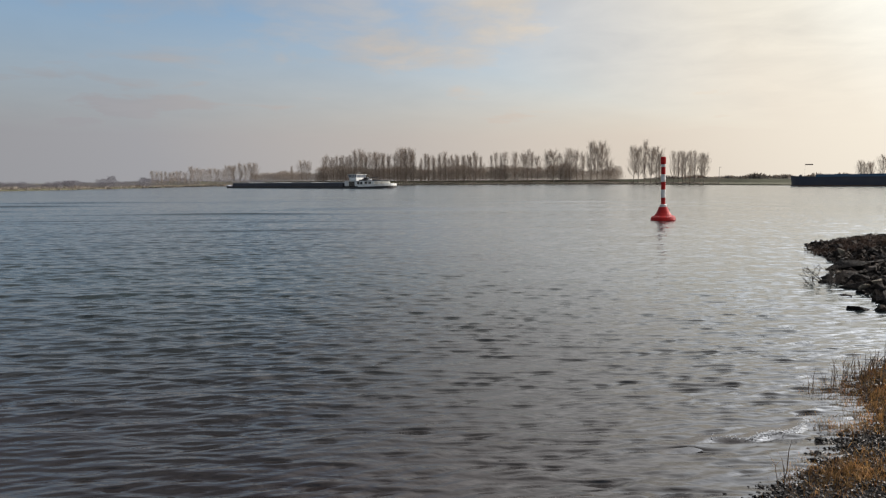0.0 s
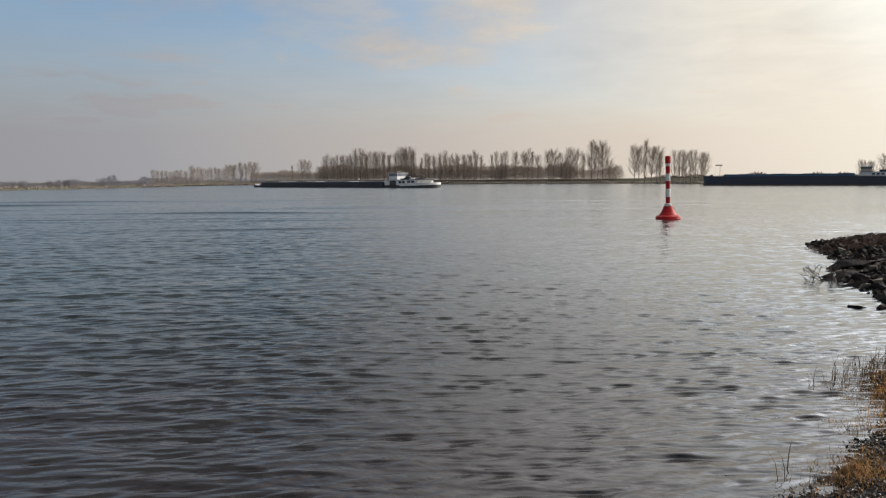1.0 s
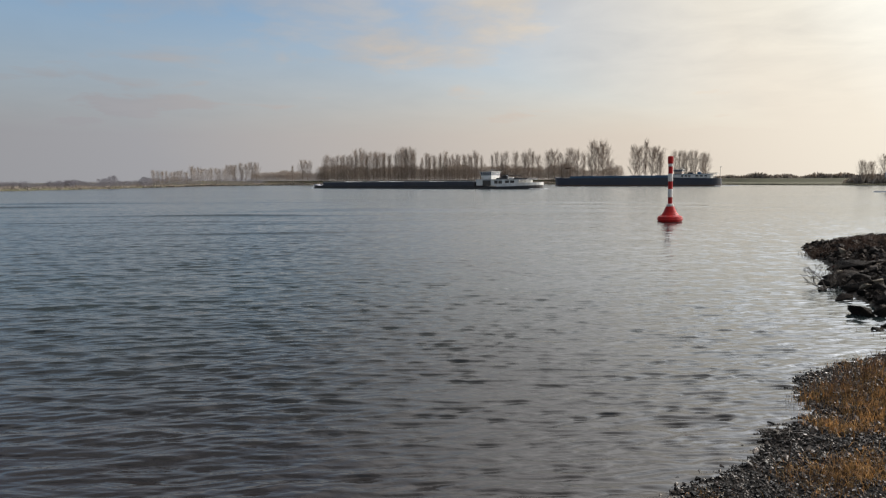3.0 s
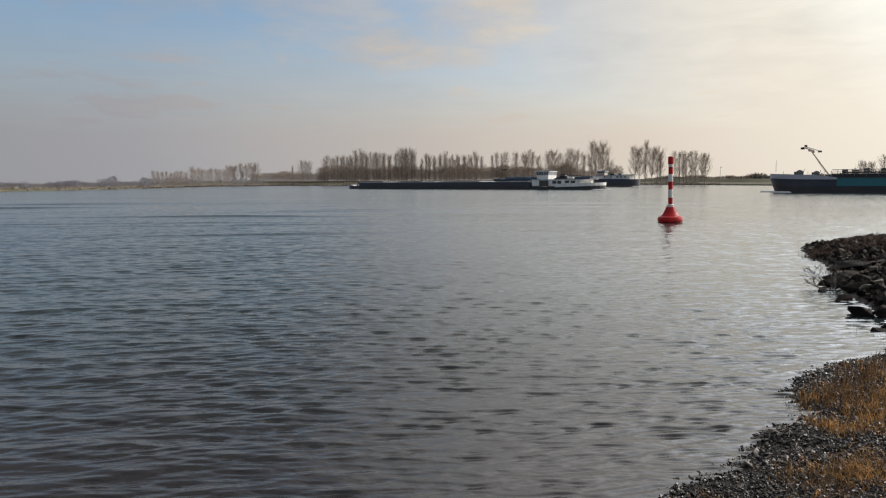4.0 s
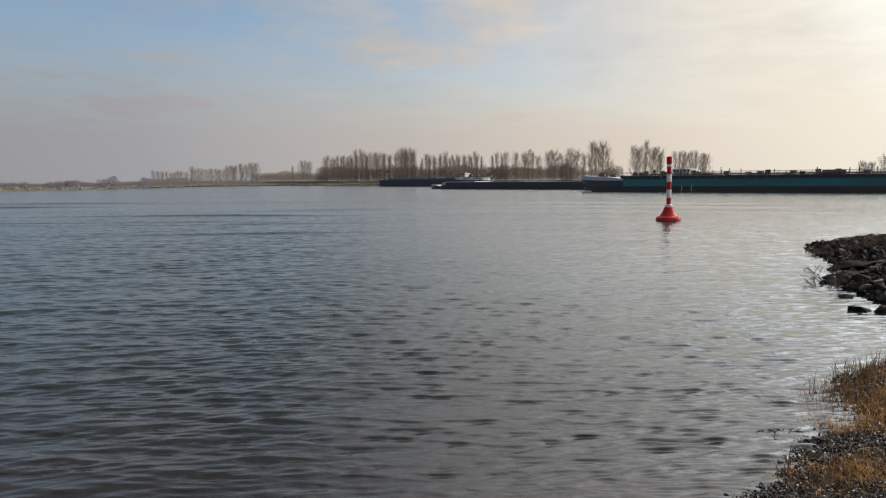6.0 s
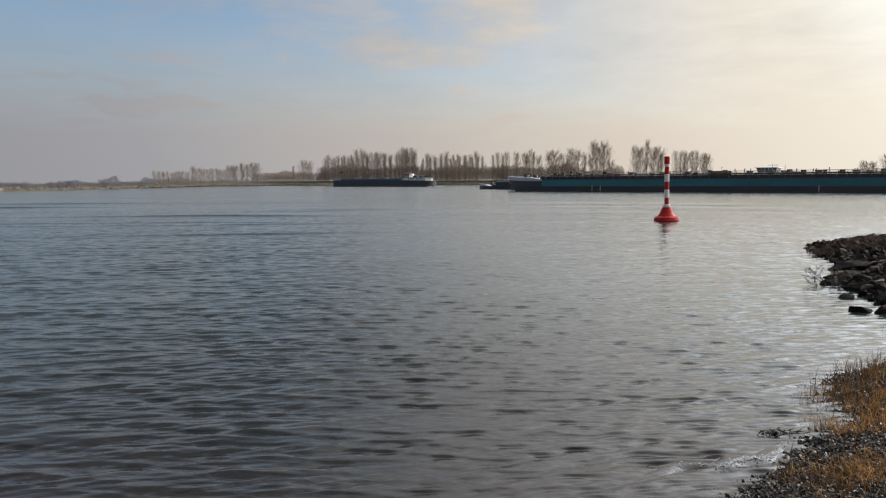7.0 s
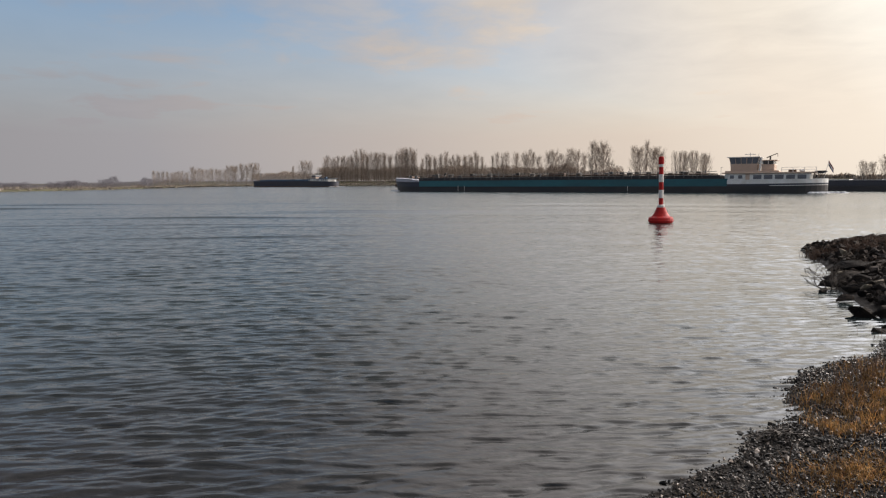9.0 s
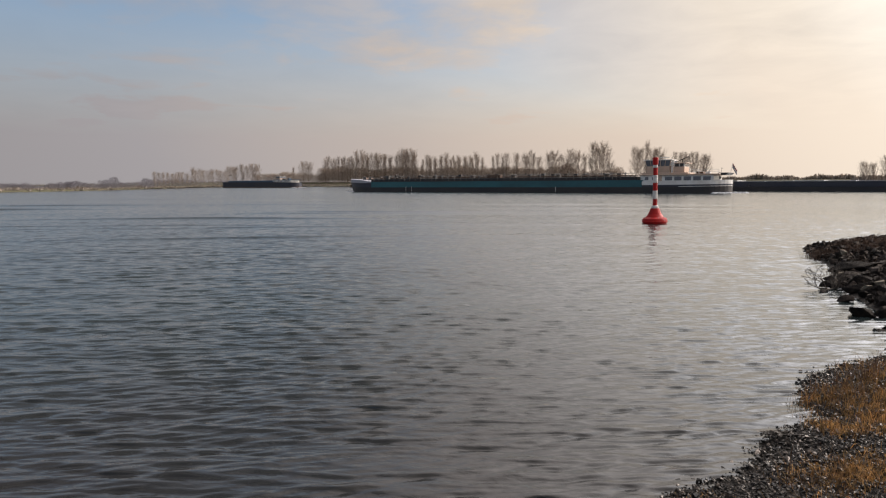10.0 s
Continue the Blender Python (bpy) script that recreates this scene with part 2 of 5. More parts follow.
def again(ob, parent, m):
    """One more piece on the same mesh data."""
    o = new(ob.name.split(".")[0], ob.data)
    o.parent = parent
    o.matrix_basis = m
    return o


def box(bm, x0, x1, y0, y1, z0, z1, bevel=0.0, lean=0.0):
    """A box; lean moves its top along x."""
    v = [bm.verts.new((x + (lean if z == z1 else 0), y, z)) for z in (z0, z1) for x, y in ((x0, y0), (x1, y0), (x1, y1), (x0, y1))]
    fs = [bm.faces.new([v[i] for i in q]) for q in ((3, 2, 1, 0), (4, 5, 6, 7), (0, 1, 5, 4), (1, 2, 6, 5), (2, 3, 7, 6), (3, 0, 4, 7))]
    if bevel:
        es = list({e for f in fs for e in f.edges})
        bmesh.ops.bevel(bm, geom=es, offset=bevel, segments=1, affect="EDGES")


def boxed(*a, **k):
    bm = bmesh.new()
    box(bm, *a, **k)
    return bm


def rod(bm, a, b, r0, r1=None, sides=6):
    """A tapered rod from a to b."""
    a, b = Vector(a), Vector(b)
    r1 = r0 if r1 is None else r1
    q = (b - a).to_track_quat("Z", "Y")
    rings = []
    for c, r in ((a, r0), (b, r1)):
        rings.append([bm.verts.new(c + q @ Vector((math.cos(i * math.tau / sides) * r, math.sin(i * math.tau / sides) * r, 0))) for i in range(sides)])
    for i in range(sides):
        j = (i + 1) % sides
        bm.faces.new((rings[0][i], rings[0][j], rings[1][j], rings[1][i]))
    bm.faces.new(rings[0][::-1])
    bm.faces.new(rings[1])


def rodded(*a, **k):
    bm = bmesh.new()
    rod(bm, *a, **k)
    return bm


def turned(profile, sides=28):
    """A solid of revolution about z from (radius, height) pairs."""
    bm = bmesh.new()
    rings = [[bm.verts.new((r * math.cos(i * math.tau / sides), r * math.sin(i * math.tau / sides), z)) for i in range(sides)] for r, z in profile]
    for a, b in zip(rings, rings[1:]):
        for i in range(sides):
            j = (i + 1) % sides
            bm.faces.new((a[i], a[j], b[j], b[i]))
    bm.faces.new(rings[0][::-1])
    bm.faces.new(rings[-1])
    return bm


def raw_mesh(name, verts, faces, material, smooth=False):
    me = bpy.data.meshes.new(name)
    me.from_pydata([tuple(v) for v in verts], [], [tuple(f) for f in faces])
    me.materials.append(material)
    if smooth:
        me.polygons.foreach_set("use_smooth", [True] * len(me.polygons))
    me.update()
    return new(name, me)


# ---- the ground ----
# Water's edge at mean level, from the near beach round the cove and along the stone groyne.
SHORE = np.array([(-400, 2.5), (-60, 1.6), (-6, 0.9), (0.3, 3.3), (1.9, 4.4), (2.4, 4.75), (3.05, 5.3), (3.2, 5.55), (3.95, 6.0), (4.1, 6.6),
                  (4.4, 7.15), (5.3, 7.75), (6.2, 8.2), (7.5, 9.5), (8.0, 10.9), (9.1, 13.9), (10.7, 16.5), (11.7, 19.0), (12.55, 21.2), (13.5, 22.2), (17, 22.6), (34, 24), (500, 60)], float)


def inland(x, y):
    """Metres from the water's edge, positive on land."""
    p = np.stack([np.asarray(x, float), np.asarray(y, float)], -1)
    best = np.full(p.shape[:-1], 1e9)
    side = np.ones(p.shape[:-1])
    for a, b in zip(SHORE, SHORE[1:]):
        d = b - a
        t = np.clip(((p - a) @ d) / (d @ d), 0, 1)
        off = p - (a + t[..., None] * d)
        dist = np.hypot(off[..., 0], off[..., 1])
        cr = d[0] * (p[..., 1] - a[1]) - d[1] * (p[..., 0] - a[0])
        closer = dist < best - 1e-9
        best = np.where(closer, dist, best)
        side = np.where(closer, np.where(cr < 0, 1.0, -1.0), side)
    return best * side


def lumps(x, y, s, seed=0.0):
    """Soft unevenness of about -1 to 1."""
    return (np.sin(x * 1.7 / s + seed) * np.cos(y * 1.3 / s + seed * 2) + 0.6 * np.sin(x * 3.1 / s - y * 2.3 / s + seed * 3) + 0.4 * np.cos(x * 5.3 / s + y * 4.7 / s + seed)) / 2


def ground_z(x, y):
    x, y = np.asarray(x, float), np.asarray(y, float)
    d = inland(x, y)
    rocky = np.clip((y - 9.6) / 1.2, 0, 1) * np.clip((x - 5) / 3, 0, 1)
    beach = np.where(d > 0, np.minimum(0.2 * d, 0.3 + 0.1 * d), 0.2 * d)
    beach = np.where(d > 0, np.minimum(beach, 1.6), beach)
    stone = np.where(d > 0, np.minimum(0.30 * d, 0.36), 0.45 * d)
    z = beach * (1 - rocky) + stone * rocky
    z = np.maximum(z, -3.0)
    return z + np.where(z > -1, 0.014 * lumps(x, y, 0.45) + 0.007 * lumps(x, y, 0.13, 2.0), 0)


def make_ground():
    rings = np.concatenate([np.geomspace(0.4, 30, 180), np.geomspace(31, 4500, 60)])
    ang = np.concatenate([np.linspace(-0.5, 1.3, 240), np.linspace(1.32, 2 * np.pi - 0.52, 120)])
    R, A = np.meshgrid(rings, ang, indexing="ij")
    X, Y = R * np.sin(A), R * np.cos(A)
    Z = ground_z(X, Y)
    nr, na = R.shape
    verts = np.stack([X, Y, Z], -1).reshape(-1, 3)
    i = np.arange(nr - 1)[:, None] * na
    j = np.arange(na)[None, :]
    k = (j + 1) % na
    faces = np.stack([i + j, i + k, i + na + k, i + na + j], -1).reshape(-1, 4)
    verts = np.vstack([verts, [(0, 0, float(ground_z(0.0, 0.0)))]])
    c = len(verts) - 1
    tris = [(c, int((a + 1) % na), int(a)) for a in range(na)]
    ob = raw_mesh("ground", verts.tolist(), faces.tolist() + tris, M_GROUND, True)
    return tagged(ob, "wet gravel beach and river bed, gaps darkened as shade", "ground", kind="structure")


make_ground()


def make_water():
    near = [7.0]
    while near[-1] < 80:
        near.append(near[-1] + 0.0145 + 0.0022 * (near[-1] - 7))
    rows = np.concatenate([np.geomspace(3.4, 6.98, 40), near, np.geomspace(near[-1] * 1.01, 4600, 100)])
    u = np.linspace(-0.84, 0.84, 430)
    side = np.geomspace(0.4, 4500, 22)
    D = np.repeat(rows[:, None], len(u) + 2 * len(side), 1)
    X = np.concatenate([-0.84 * rows[:, None] - side[None, ::-1], rows[:, None] * u[None], 0.84 * rows[:, None] + side[None]], 1)
    Y = D - 3.0
    step = np.maximum(np.gradient(rows)[:, None], 0.4 * np.abs(np.gradient(X, axis=1)))
    rng = np.random.RandomState(4)
    Z = np.zeros_like(X)
    far_off = np.clip(1.35 - Y / 50.0, 0.3, 1.12)
    # the chop is higher in the open and dies away over the gravel and in the lee of the groyne
    lee = np.clip(0.95 - 0.08 * X, 0.55 + 0.25 * np.clip((Y - 8) / 6, 0, 1), 1.3) * np.clip(0.55 + 0.07 * Y, 0.6, 1.0)
    bay = 1 - 0.45 * np.clip((X - 5) / 3, 0, 1) * np.clip((20 - Y) / 4, 0, 1)
    gust = bay * np.clip(1.0 + 0.2 * lumps(X, Y, 4.3, 1.0) + 0.2 * lumps(X, Y, 1.9, 4.0), 0.45, 1.6)

    def train(lengths, spread, steep, strength, crisp, low, patchy):
        """Many short-crested waves that run towards the beach; steep: slope of each."""
        out = np.zeros_like(X)
        for lam in lengths:
            a = radians(95 + rng.normal(0, spread))
            k = math.tau / lam
            ph = k * (X * math.cos(a) + Y * math.sin(a)) + rng.uniform(0, math.tau) + crisp * lumps(X, Y, lam * 2.6, rng.uniform(0, 9))
            fade = np.clip((lam / step - low) / 2.0, 0, 1)
            patch = np.clip(1 - patchy / 3 + patchy * lumps(X, Y, lam * 5.0, rng.uniform(0, 9)), 0.1, 1.6)
            out += steep * (lengths[0] / lam) ** 0.4 / k * np.sin(ph) * fade * patch
        return out * strength

    shoal = 0.66 + 0.62 * np.clip((X + 4.5) / 5, 0, 1)
    chop = train(np.geomspace(0.30, 0.80, 22), 25, 0.032, lee * gust * far_off * (1 - 0.42 * np.clip((X + 5) / 6, 0, 1) * np.clip((17 - Y) / 5, 0, 1)), 1.0, 2.2, 0.8)
    swell = train(np.geomspace(0.9, 2.4, 7), 16, 0.018, lee * far_off, 0.6, 2.2, 0.8)
    ripples = train(np.geomspace(0.085, 0.30, 40), 11, 0.049, np.sqrt(gust) * far_off * shoal, 0.7, 1.8, 0.15)
    Z += chop + swell + ripples
    # the crests lean forward: the side towards the beach is the steeper one
    Y = Y - np.clip(0.95 - 0.16 * X, 0.5, 1.7) * chop - np.clip(1.3 - 0.1 * X, 1.1, 1.7) * ripples - 0.3 * swell
    # wash of the ships: long low crests that run in from the fairway
    for y0, high, wide, bend in ((30, 0.1, 0.5, 0.0), (36.5, 0.14, 0.6, -0.05), (38.5, 0.08, 0.5, -0.05), (45, 0.19, 0.7, -0.08), (52, 0.22, 0.8, -0.1), (54.5, 0.13, 0.7, -0.1),
                                 (63, 0.26, 0.9, -0.14), (74, 0.28, 1.1, -0.16)):
        line = y0 + bend * X - 0.0035 * X * X + 0.9 * lumps(X, 0.3 * Y, 16.0, y0)
        here = np.clip(0.35 + 1.1 * lumps(X, 0.2 * Y, 28.0, y0 * 1.7), 0, 1)
        # steep towards the beach, long behind
        off = Y - line
        Z += high * np.exp(-(off / np.where(off < 0, 0.45 * wide, 1.5 * wide)) ** 2) * here * np.clip(0.6 - 0.02 * X, 0.22, 0.88)
    nr, na = X.shape
    verts = np.stack([X, Y, Z], -1).reshape(-1, 3)
    i = np.arange(nr - 1)[:, None] * na
    j = np.arange(na - 1)[None, :]
    faces = np.stack([i + j, i + j + 1, i + na + j + 1, i + na + j], -1).reshape(-1, 4)
    ob = raw_mesh("water", verts.tolist(), faces.tolist(), M_WATER, True)
    return tagged(ob, "grey-green rippled river water reflecting a hazy sky", "water", kind="structure")


water = make_water()

# ---- the far bank ----
# Its water's edge; the left end is drawn nearer to fit the camera's view.
BANK = [(-330, 60), (-205, 130), (-156, 200), (-150, 250), (-158, 320), (-176, 410), (-186, 480), (-172, 524), (-146, 530), (-103, 527), (-23, 563), (60, 560), (128, 516), (158, 365), (165, 288), (188, 258), (255, 228), (430, 190), (900, 120)]
PROFILE = [(-4, -3.0), (0.0, 0.0), (1.5, 0.5), (9, 0.9), (60, 1.4), (95, 1.8), (107, 4.4), (112, 4.4), (125, 1.6), (500, 1.6), (3600, 1.6)]


def bank_line():
    """The bank's edge, evenly stepped and rounded, with the way inland."""
    p = np.array(BANK, float)
    s = np.concatenate([[0], np.cumsum(np.hypot(*np.diff(p, axis=0).T))])
    q = np.arange(0, s[-1], 6.0)
    x, y = np.interp(q, s, p[:, 0]), np.interp(q, s, p[:, 1])
    ker = np.hanning(11) / np.hanning(11).sum()
    x = np.concatenate([x[:5], np.convolve(x, ker, "valid"), x[-5:]])
    y = np.concatenate([y[:5], np.convolve(y, ker, "valid"), y[-5:]])
    # straight away from the viewer, so that the strips never fold
    r = np.hypot(x, y + 150)
    return x, y, x / r, (y + 150) / r


BX, BY, BNX, BNY = bank_line()


def bank_at(bearing, back):
    """The point of the far bank at that bearing (across per metre ahead), that far inland, and the height there."""
    k = int(np.argmin(np.abs(BX / BY - bearing)))
    x, y = BX[k] + BNX[k] * back, BY[k] + BNY[k] * back
    x = bearing * y
    z = float(np.interp(back, [p[0] for p in PROFILE], [p[1] for p in PROFILE]))
    return x, y, z * dyke_share(x, y) if back > 10 else z


def dyke_share(x, y):
    """Lowers the bank where it comes near, to fit the camera's view."""
    return float(np.clip((math.hypot(x, y) - 150) / 350, 0.25, 1.0))


def make_far_bank():
    verts, faces = [], []
    rng = random.Random(3)
    m = len(PROFILE)
    for x, y, nx, ny in zip(BX, BY, BNX, BNY):
        j = rng.uniform(-0.8, 0.8)
        for off, z in PROFILE:
            o = off + (j if off < 20 else 0)
            if off > 10:
                z = z * dyke_share(x + nx * o, y + ny * o)
            verts.append((x + nx * o, y + ny * o, z + (rng.uniform(-0.12, 0.12) if 0 < off < 100 else 0)))
    for i in range(len(BX) - 1):
        for k in range(m - 1):
            a = i * m + k
            faces.append((a, a + m, a + m + 1, a + 1))
    ob = raw_mesh("far_bank", verts, faces, M_MEADOW)
    return tagged(ob, "low grassy river bank with a dyke in winter", "river bank", kind="structure")


make_far_bank()


def bank_edge():
    """Dark stones and mud along the water's edge."""
    rng = random.Random(8)
    verts, faces = [], []
    for x, y, nx, ny in zip(BX, BY, BNX, BNY):
        if abs(x / y) > 0.95:
            continue
        for _ in range(14):
            o, s = rng.uniform(-0.6, 2.2), rng.uniform(0.25, 0.7) * min(1.0, math.hypot(x, y) / 520) ** 2
            cx, cy = x + nx * o + rng.uniform(-3, 3), y + ny * o + rng.uniform(-1, 1)
            cz = 0.1 + 0.25 * max(o, 0)
            b = len(verts)
            for dx, dy, dz in ((1, 0, 0), (0, 1, 0), (-1, 0, 0), (0, -1, 0), (0, 0, 0.8), (0, 0, -0.8)):
                verts.append((cx + dx * s * rng.uniform(.7, 1.6), cy + dy * s, cz + dz * s))
            for q in ((0, 1, 4), (1, 2, 4), (2, 3, 4), (3, 0, 4), (1, 0, 5), (2, 1, 5), (3, 2, 5), (0, 3, 5)):
                faces.append(tuple(b + i for i in q))
    ob = raw_mesh("bank_stones", verts, faces, M_BOULDER)
    tagged(ob, "dark stones along the far water's edge", "stones", kind="stuff")


bank_edge()


# ---- bare trees of the far bank ----
def make_tree(seed, slim, low, limbs, fuzz, steep=1.0):
    """A bare winter tree 10 m high: a tapered trunk with steep limbs, and a crown of fine twigs.
    slim: half width of the crown; low: where it begins; fuzz: twigs on a limb."""
    rng = random.Random(seed)
    root = new("bare_tree")
    bm = bmesh.new()
    top = Vector((rng.uniform(-0.25, 0.25), rng.uniform(-0.25, 0.25), 9.6))
    n = 8
    pts = [Vector((0, 0, -0.5)).lerp(top, i / n) + Vector((rng.gauss(0, 0.06), rng.gauss(0, 0.06), 0)) * (i > 0) for i in range(n + 1)]
    for i in range(n):
        rod(bm, pts[i], pts[i + 1], 0.105 * (1 - i / (n + 1)), 0.105 * (1 - (i + 1) / (n + 1)), 6)
    verts, faces = [], []
    skew = [rng.uniform(0.75, 1.2) for _ in range(6)]
    for k in range(limbs):
        h = low + (0.93 - low) * (k + rng.random()) / limbs
        at = Vector((0, 0, -0.5)).lerp(top, h)
        a = rng.uniform(0, math.tau)
        out = slim * skew[int(a / math.tau * 6) % 6] * math.sin(math.pi * min(0.97, 0.25 + 0.72 * h)) ** 0.7 * rng.uniform(0.45, 1.1)
        rise = out * steep * rng.uniform(1.0, 1.9) + rng.uniform(0.2, 0.8)
        tip = at + Vector((math.cos(a) * out, math.sin(a) * out, rise))
        tip.z = min(tip.z, 10.4 - rng.uniform(0.3, 1.3) * out * out / slim)
        mid = at.lerp(tip, 0.5) + Vector((math.cos(a) * out * 0.16, math.sin(a) * out * 0.16, -0.12 * rise))
        r = 0.021 * (1.25 - h)
        rod(bm, at, mid, r, r * 0.7, 4)
        rod(bm, mid, tip, r * 0.7, r * 0.3, 4)
        for _ in range(fuzz):
            t = rng.uniform(0.15, 1.05)
            s = at.lerp(mid, t * 2) if t < 0.5 else mid.lerp(tip, t * 2 - 1)
            way = (tip - at).normalized() + Vector((rng.gauss(0, 0.6), rng.gauss(0, 0.6), rng.gauss(0.3, 0.45)))
            e = s + way.normalized() * rng.uniform(0.3, 1.05) * (0.6 + 0.35 * slim)
            w = Vector((rng.gauss(0, 1), rng.gauss(0, 1), rng.gauss(0, 0.4))).normalized() * rng.uniform(0.0052, 0.0098)
            u = w.cross(e - s).normalized() * w.length
            i = len(verts)
            verts += [s + w, s - w * 0.5 + u, s - w * 0.5 - u, e]
            faces += [(i, i + 1, i + 3), (i + 1, i + 2, i + 3), (i + 2, i, i + 3)]
    part("trunk", bm, M_BARK, root)
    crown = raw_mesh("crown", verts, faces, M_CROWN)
    crown.parent = root
    return root


POPLARS = [make_tree(s, w, 0.12, 58, 40, 1.9) for s, w in ((1, 1.05), (2, 1.3), (3, 0.95), (4, 1.45), (5, 1.15))]
ROUNDS = [make_tree(s, w, 0.2, 60, 56, 1.0) for s, w in ((11, 2.2), (12, 2.6), (13, 2.0), (14, 2.8), (15, 2.4))]
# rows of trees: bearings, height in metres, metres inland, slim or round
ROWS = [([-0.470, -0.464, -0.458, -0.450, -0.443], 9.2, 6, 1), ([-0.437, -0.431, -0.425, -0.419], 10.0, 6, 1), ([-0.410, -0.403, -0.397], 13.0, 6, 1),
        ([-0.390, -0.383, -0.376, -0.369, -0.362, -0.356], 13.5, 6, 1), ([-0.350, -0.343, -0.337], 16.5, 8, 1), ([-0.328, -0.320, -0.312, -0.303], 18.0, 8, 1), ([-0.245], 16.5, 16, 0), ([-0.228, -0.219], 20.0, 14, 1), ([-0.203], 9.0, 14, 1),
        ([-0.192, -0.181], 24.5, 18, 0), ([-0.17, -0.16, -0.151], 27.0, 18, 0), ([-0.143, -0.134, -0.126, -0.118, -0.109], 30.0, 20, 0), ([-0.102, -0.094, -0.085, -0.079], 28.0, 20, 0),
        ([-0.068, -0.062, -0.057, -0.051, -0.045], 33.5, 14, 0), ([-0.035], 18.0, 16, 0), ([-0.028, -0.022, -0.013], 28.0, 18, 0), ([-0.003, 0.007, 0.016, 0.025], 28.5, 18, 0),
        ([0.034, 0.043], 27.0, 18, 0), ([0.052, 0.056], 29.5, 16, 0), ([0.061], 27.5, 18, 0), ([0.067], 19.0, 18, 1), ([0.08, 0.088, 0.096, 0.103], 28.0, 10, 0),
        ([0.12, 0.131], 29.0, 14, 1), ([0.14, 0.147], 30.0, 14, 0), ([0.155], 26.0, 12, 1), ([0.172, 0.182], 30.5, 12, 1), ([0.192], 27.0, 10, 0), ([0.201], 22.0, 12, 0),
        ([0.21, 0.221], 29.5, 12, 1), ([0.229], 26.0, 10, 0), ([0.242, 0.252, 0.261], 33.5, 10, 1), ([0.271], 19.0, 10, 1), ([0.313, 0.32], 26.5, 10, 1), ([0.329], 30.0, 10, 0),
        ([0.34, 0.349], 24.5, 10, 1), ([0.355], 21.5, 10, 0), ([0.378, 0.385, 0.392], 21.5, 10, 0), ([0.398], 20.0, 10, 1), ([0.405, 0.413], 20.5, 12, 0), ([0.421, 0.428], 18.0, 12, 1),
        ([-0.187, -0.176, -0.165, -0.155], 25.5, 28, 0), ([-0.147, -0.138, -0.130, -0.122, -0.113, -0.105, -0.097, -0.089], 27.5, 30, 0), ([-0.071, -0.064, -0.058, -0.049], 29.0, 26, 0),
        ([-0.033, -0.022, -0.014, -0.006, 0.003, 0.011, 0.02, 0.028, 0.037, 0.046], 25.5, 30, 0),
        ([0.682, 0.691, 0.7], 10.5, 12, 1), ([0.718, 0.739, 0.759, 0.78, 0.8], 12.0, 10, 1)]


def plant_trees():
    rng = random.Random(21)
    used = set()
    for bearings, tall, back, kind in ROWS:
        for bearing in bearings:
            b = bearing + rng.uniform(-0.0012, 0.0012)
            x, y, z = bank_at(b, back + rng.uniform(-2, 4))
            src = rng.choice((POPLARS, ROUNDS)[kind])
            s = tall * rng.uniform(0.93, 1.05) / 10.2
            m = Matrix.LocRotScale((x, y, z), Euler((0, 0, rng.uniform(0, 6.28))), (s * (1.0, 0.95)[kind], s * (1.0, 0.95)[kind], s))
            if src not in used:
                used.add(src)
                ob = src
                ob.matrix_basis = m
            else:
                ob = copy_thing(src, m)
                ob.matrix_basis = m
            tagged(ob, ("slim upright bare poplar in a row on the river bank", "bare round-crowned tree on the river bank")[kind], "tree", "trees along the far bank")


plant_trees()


def scrub(name, label, spans, material, seed, even=0.55, wide=0.3):
    """Low leafless growth: many short leaning stems and tufts."""
    rng = random.Random(seed)
    verts, faces = [], []
    for b0, b1, back, deep, low, high, count in spans:
        for _ in range(count):
            b = rng.uniform(b0, b1)
            x, y, z = bank_at(b, back + rng.uniform(0, deep))
            # a slow swell in height gives an uneven outline
            tall = (low + (high - low) * (0.5 + 0.5 * math.sin(b * 91 + back) * math.cos(b * 37))) * rng.uniform(even, 1.1)
            for _ in range(4):
                px, py = x + rng.gauss(0, 0.8), y + rng.gauss(0, 0.8)
                h, w = tall * rng.uniform(0.05 + even, 1.0), wide * rng.uniform(0.4, 1.5)
                lx, ly = rng.gauss(0, 0.25) * h, rng.gauss(0, 0.25) * h
                a = rng.uniform(0, 3.14)
                ca, sa = math.cos(a) * w, math.sin(a) * w
                i = len(verts)
                verts += [(px - ca, py - sa, z - 0.3), (px + ca, py + sa, z - 0.3), (px - sa * .7, py + ca * .7, z + h * 0.4),
                          (px + lx + ca * 1.4, py + ly + sa * 1.4, z + h * 0.75), (px + lx, py + ly, z + h)]
                faces += [(i, i + 1, i + 3), (i, i + 3, i + 4), (i + 2, i, i + 4), (i + 1, i + 2, i + 3), (i + 2, i + 4, i + 3)]
    ob = raw_mesh(name, verts, faces, material)
    return tagged(ob, label, "scrub", kind="stuff")


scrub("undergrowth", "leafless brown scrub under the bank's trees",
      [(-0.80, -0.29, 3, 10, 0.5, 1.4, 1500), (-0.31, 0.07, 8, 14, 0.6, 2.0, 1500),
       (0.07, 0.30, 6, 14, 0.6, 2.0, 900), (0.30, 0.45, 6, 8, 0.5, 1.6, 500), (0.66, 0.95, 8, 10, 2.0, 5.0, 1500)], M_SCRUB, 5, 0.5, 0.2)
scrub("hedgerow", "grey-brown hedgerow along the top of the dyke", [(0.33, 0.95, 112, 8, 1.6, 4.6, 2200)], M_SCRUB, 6)


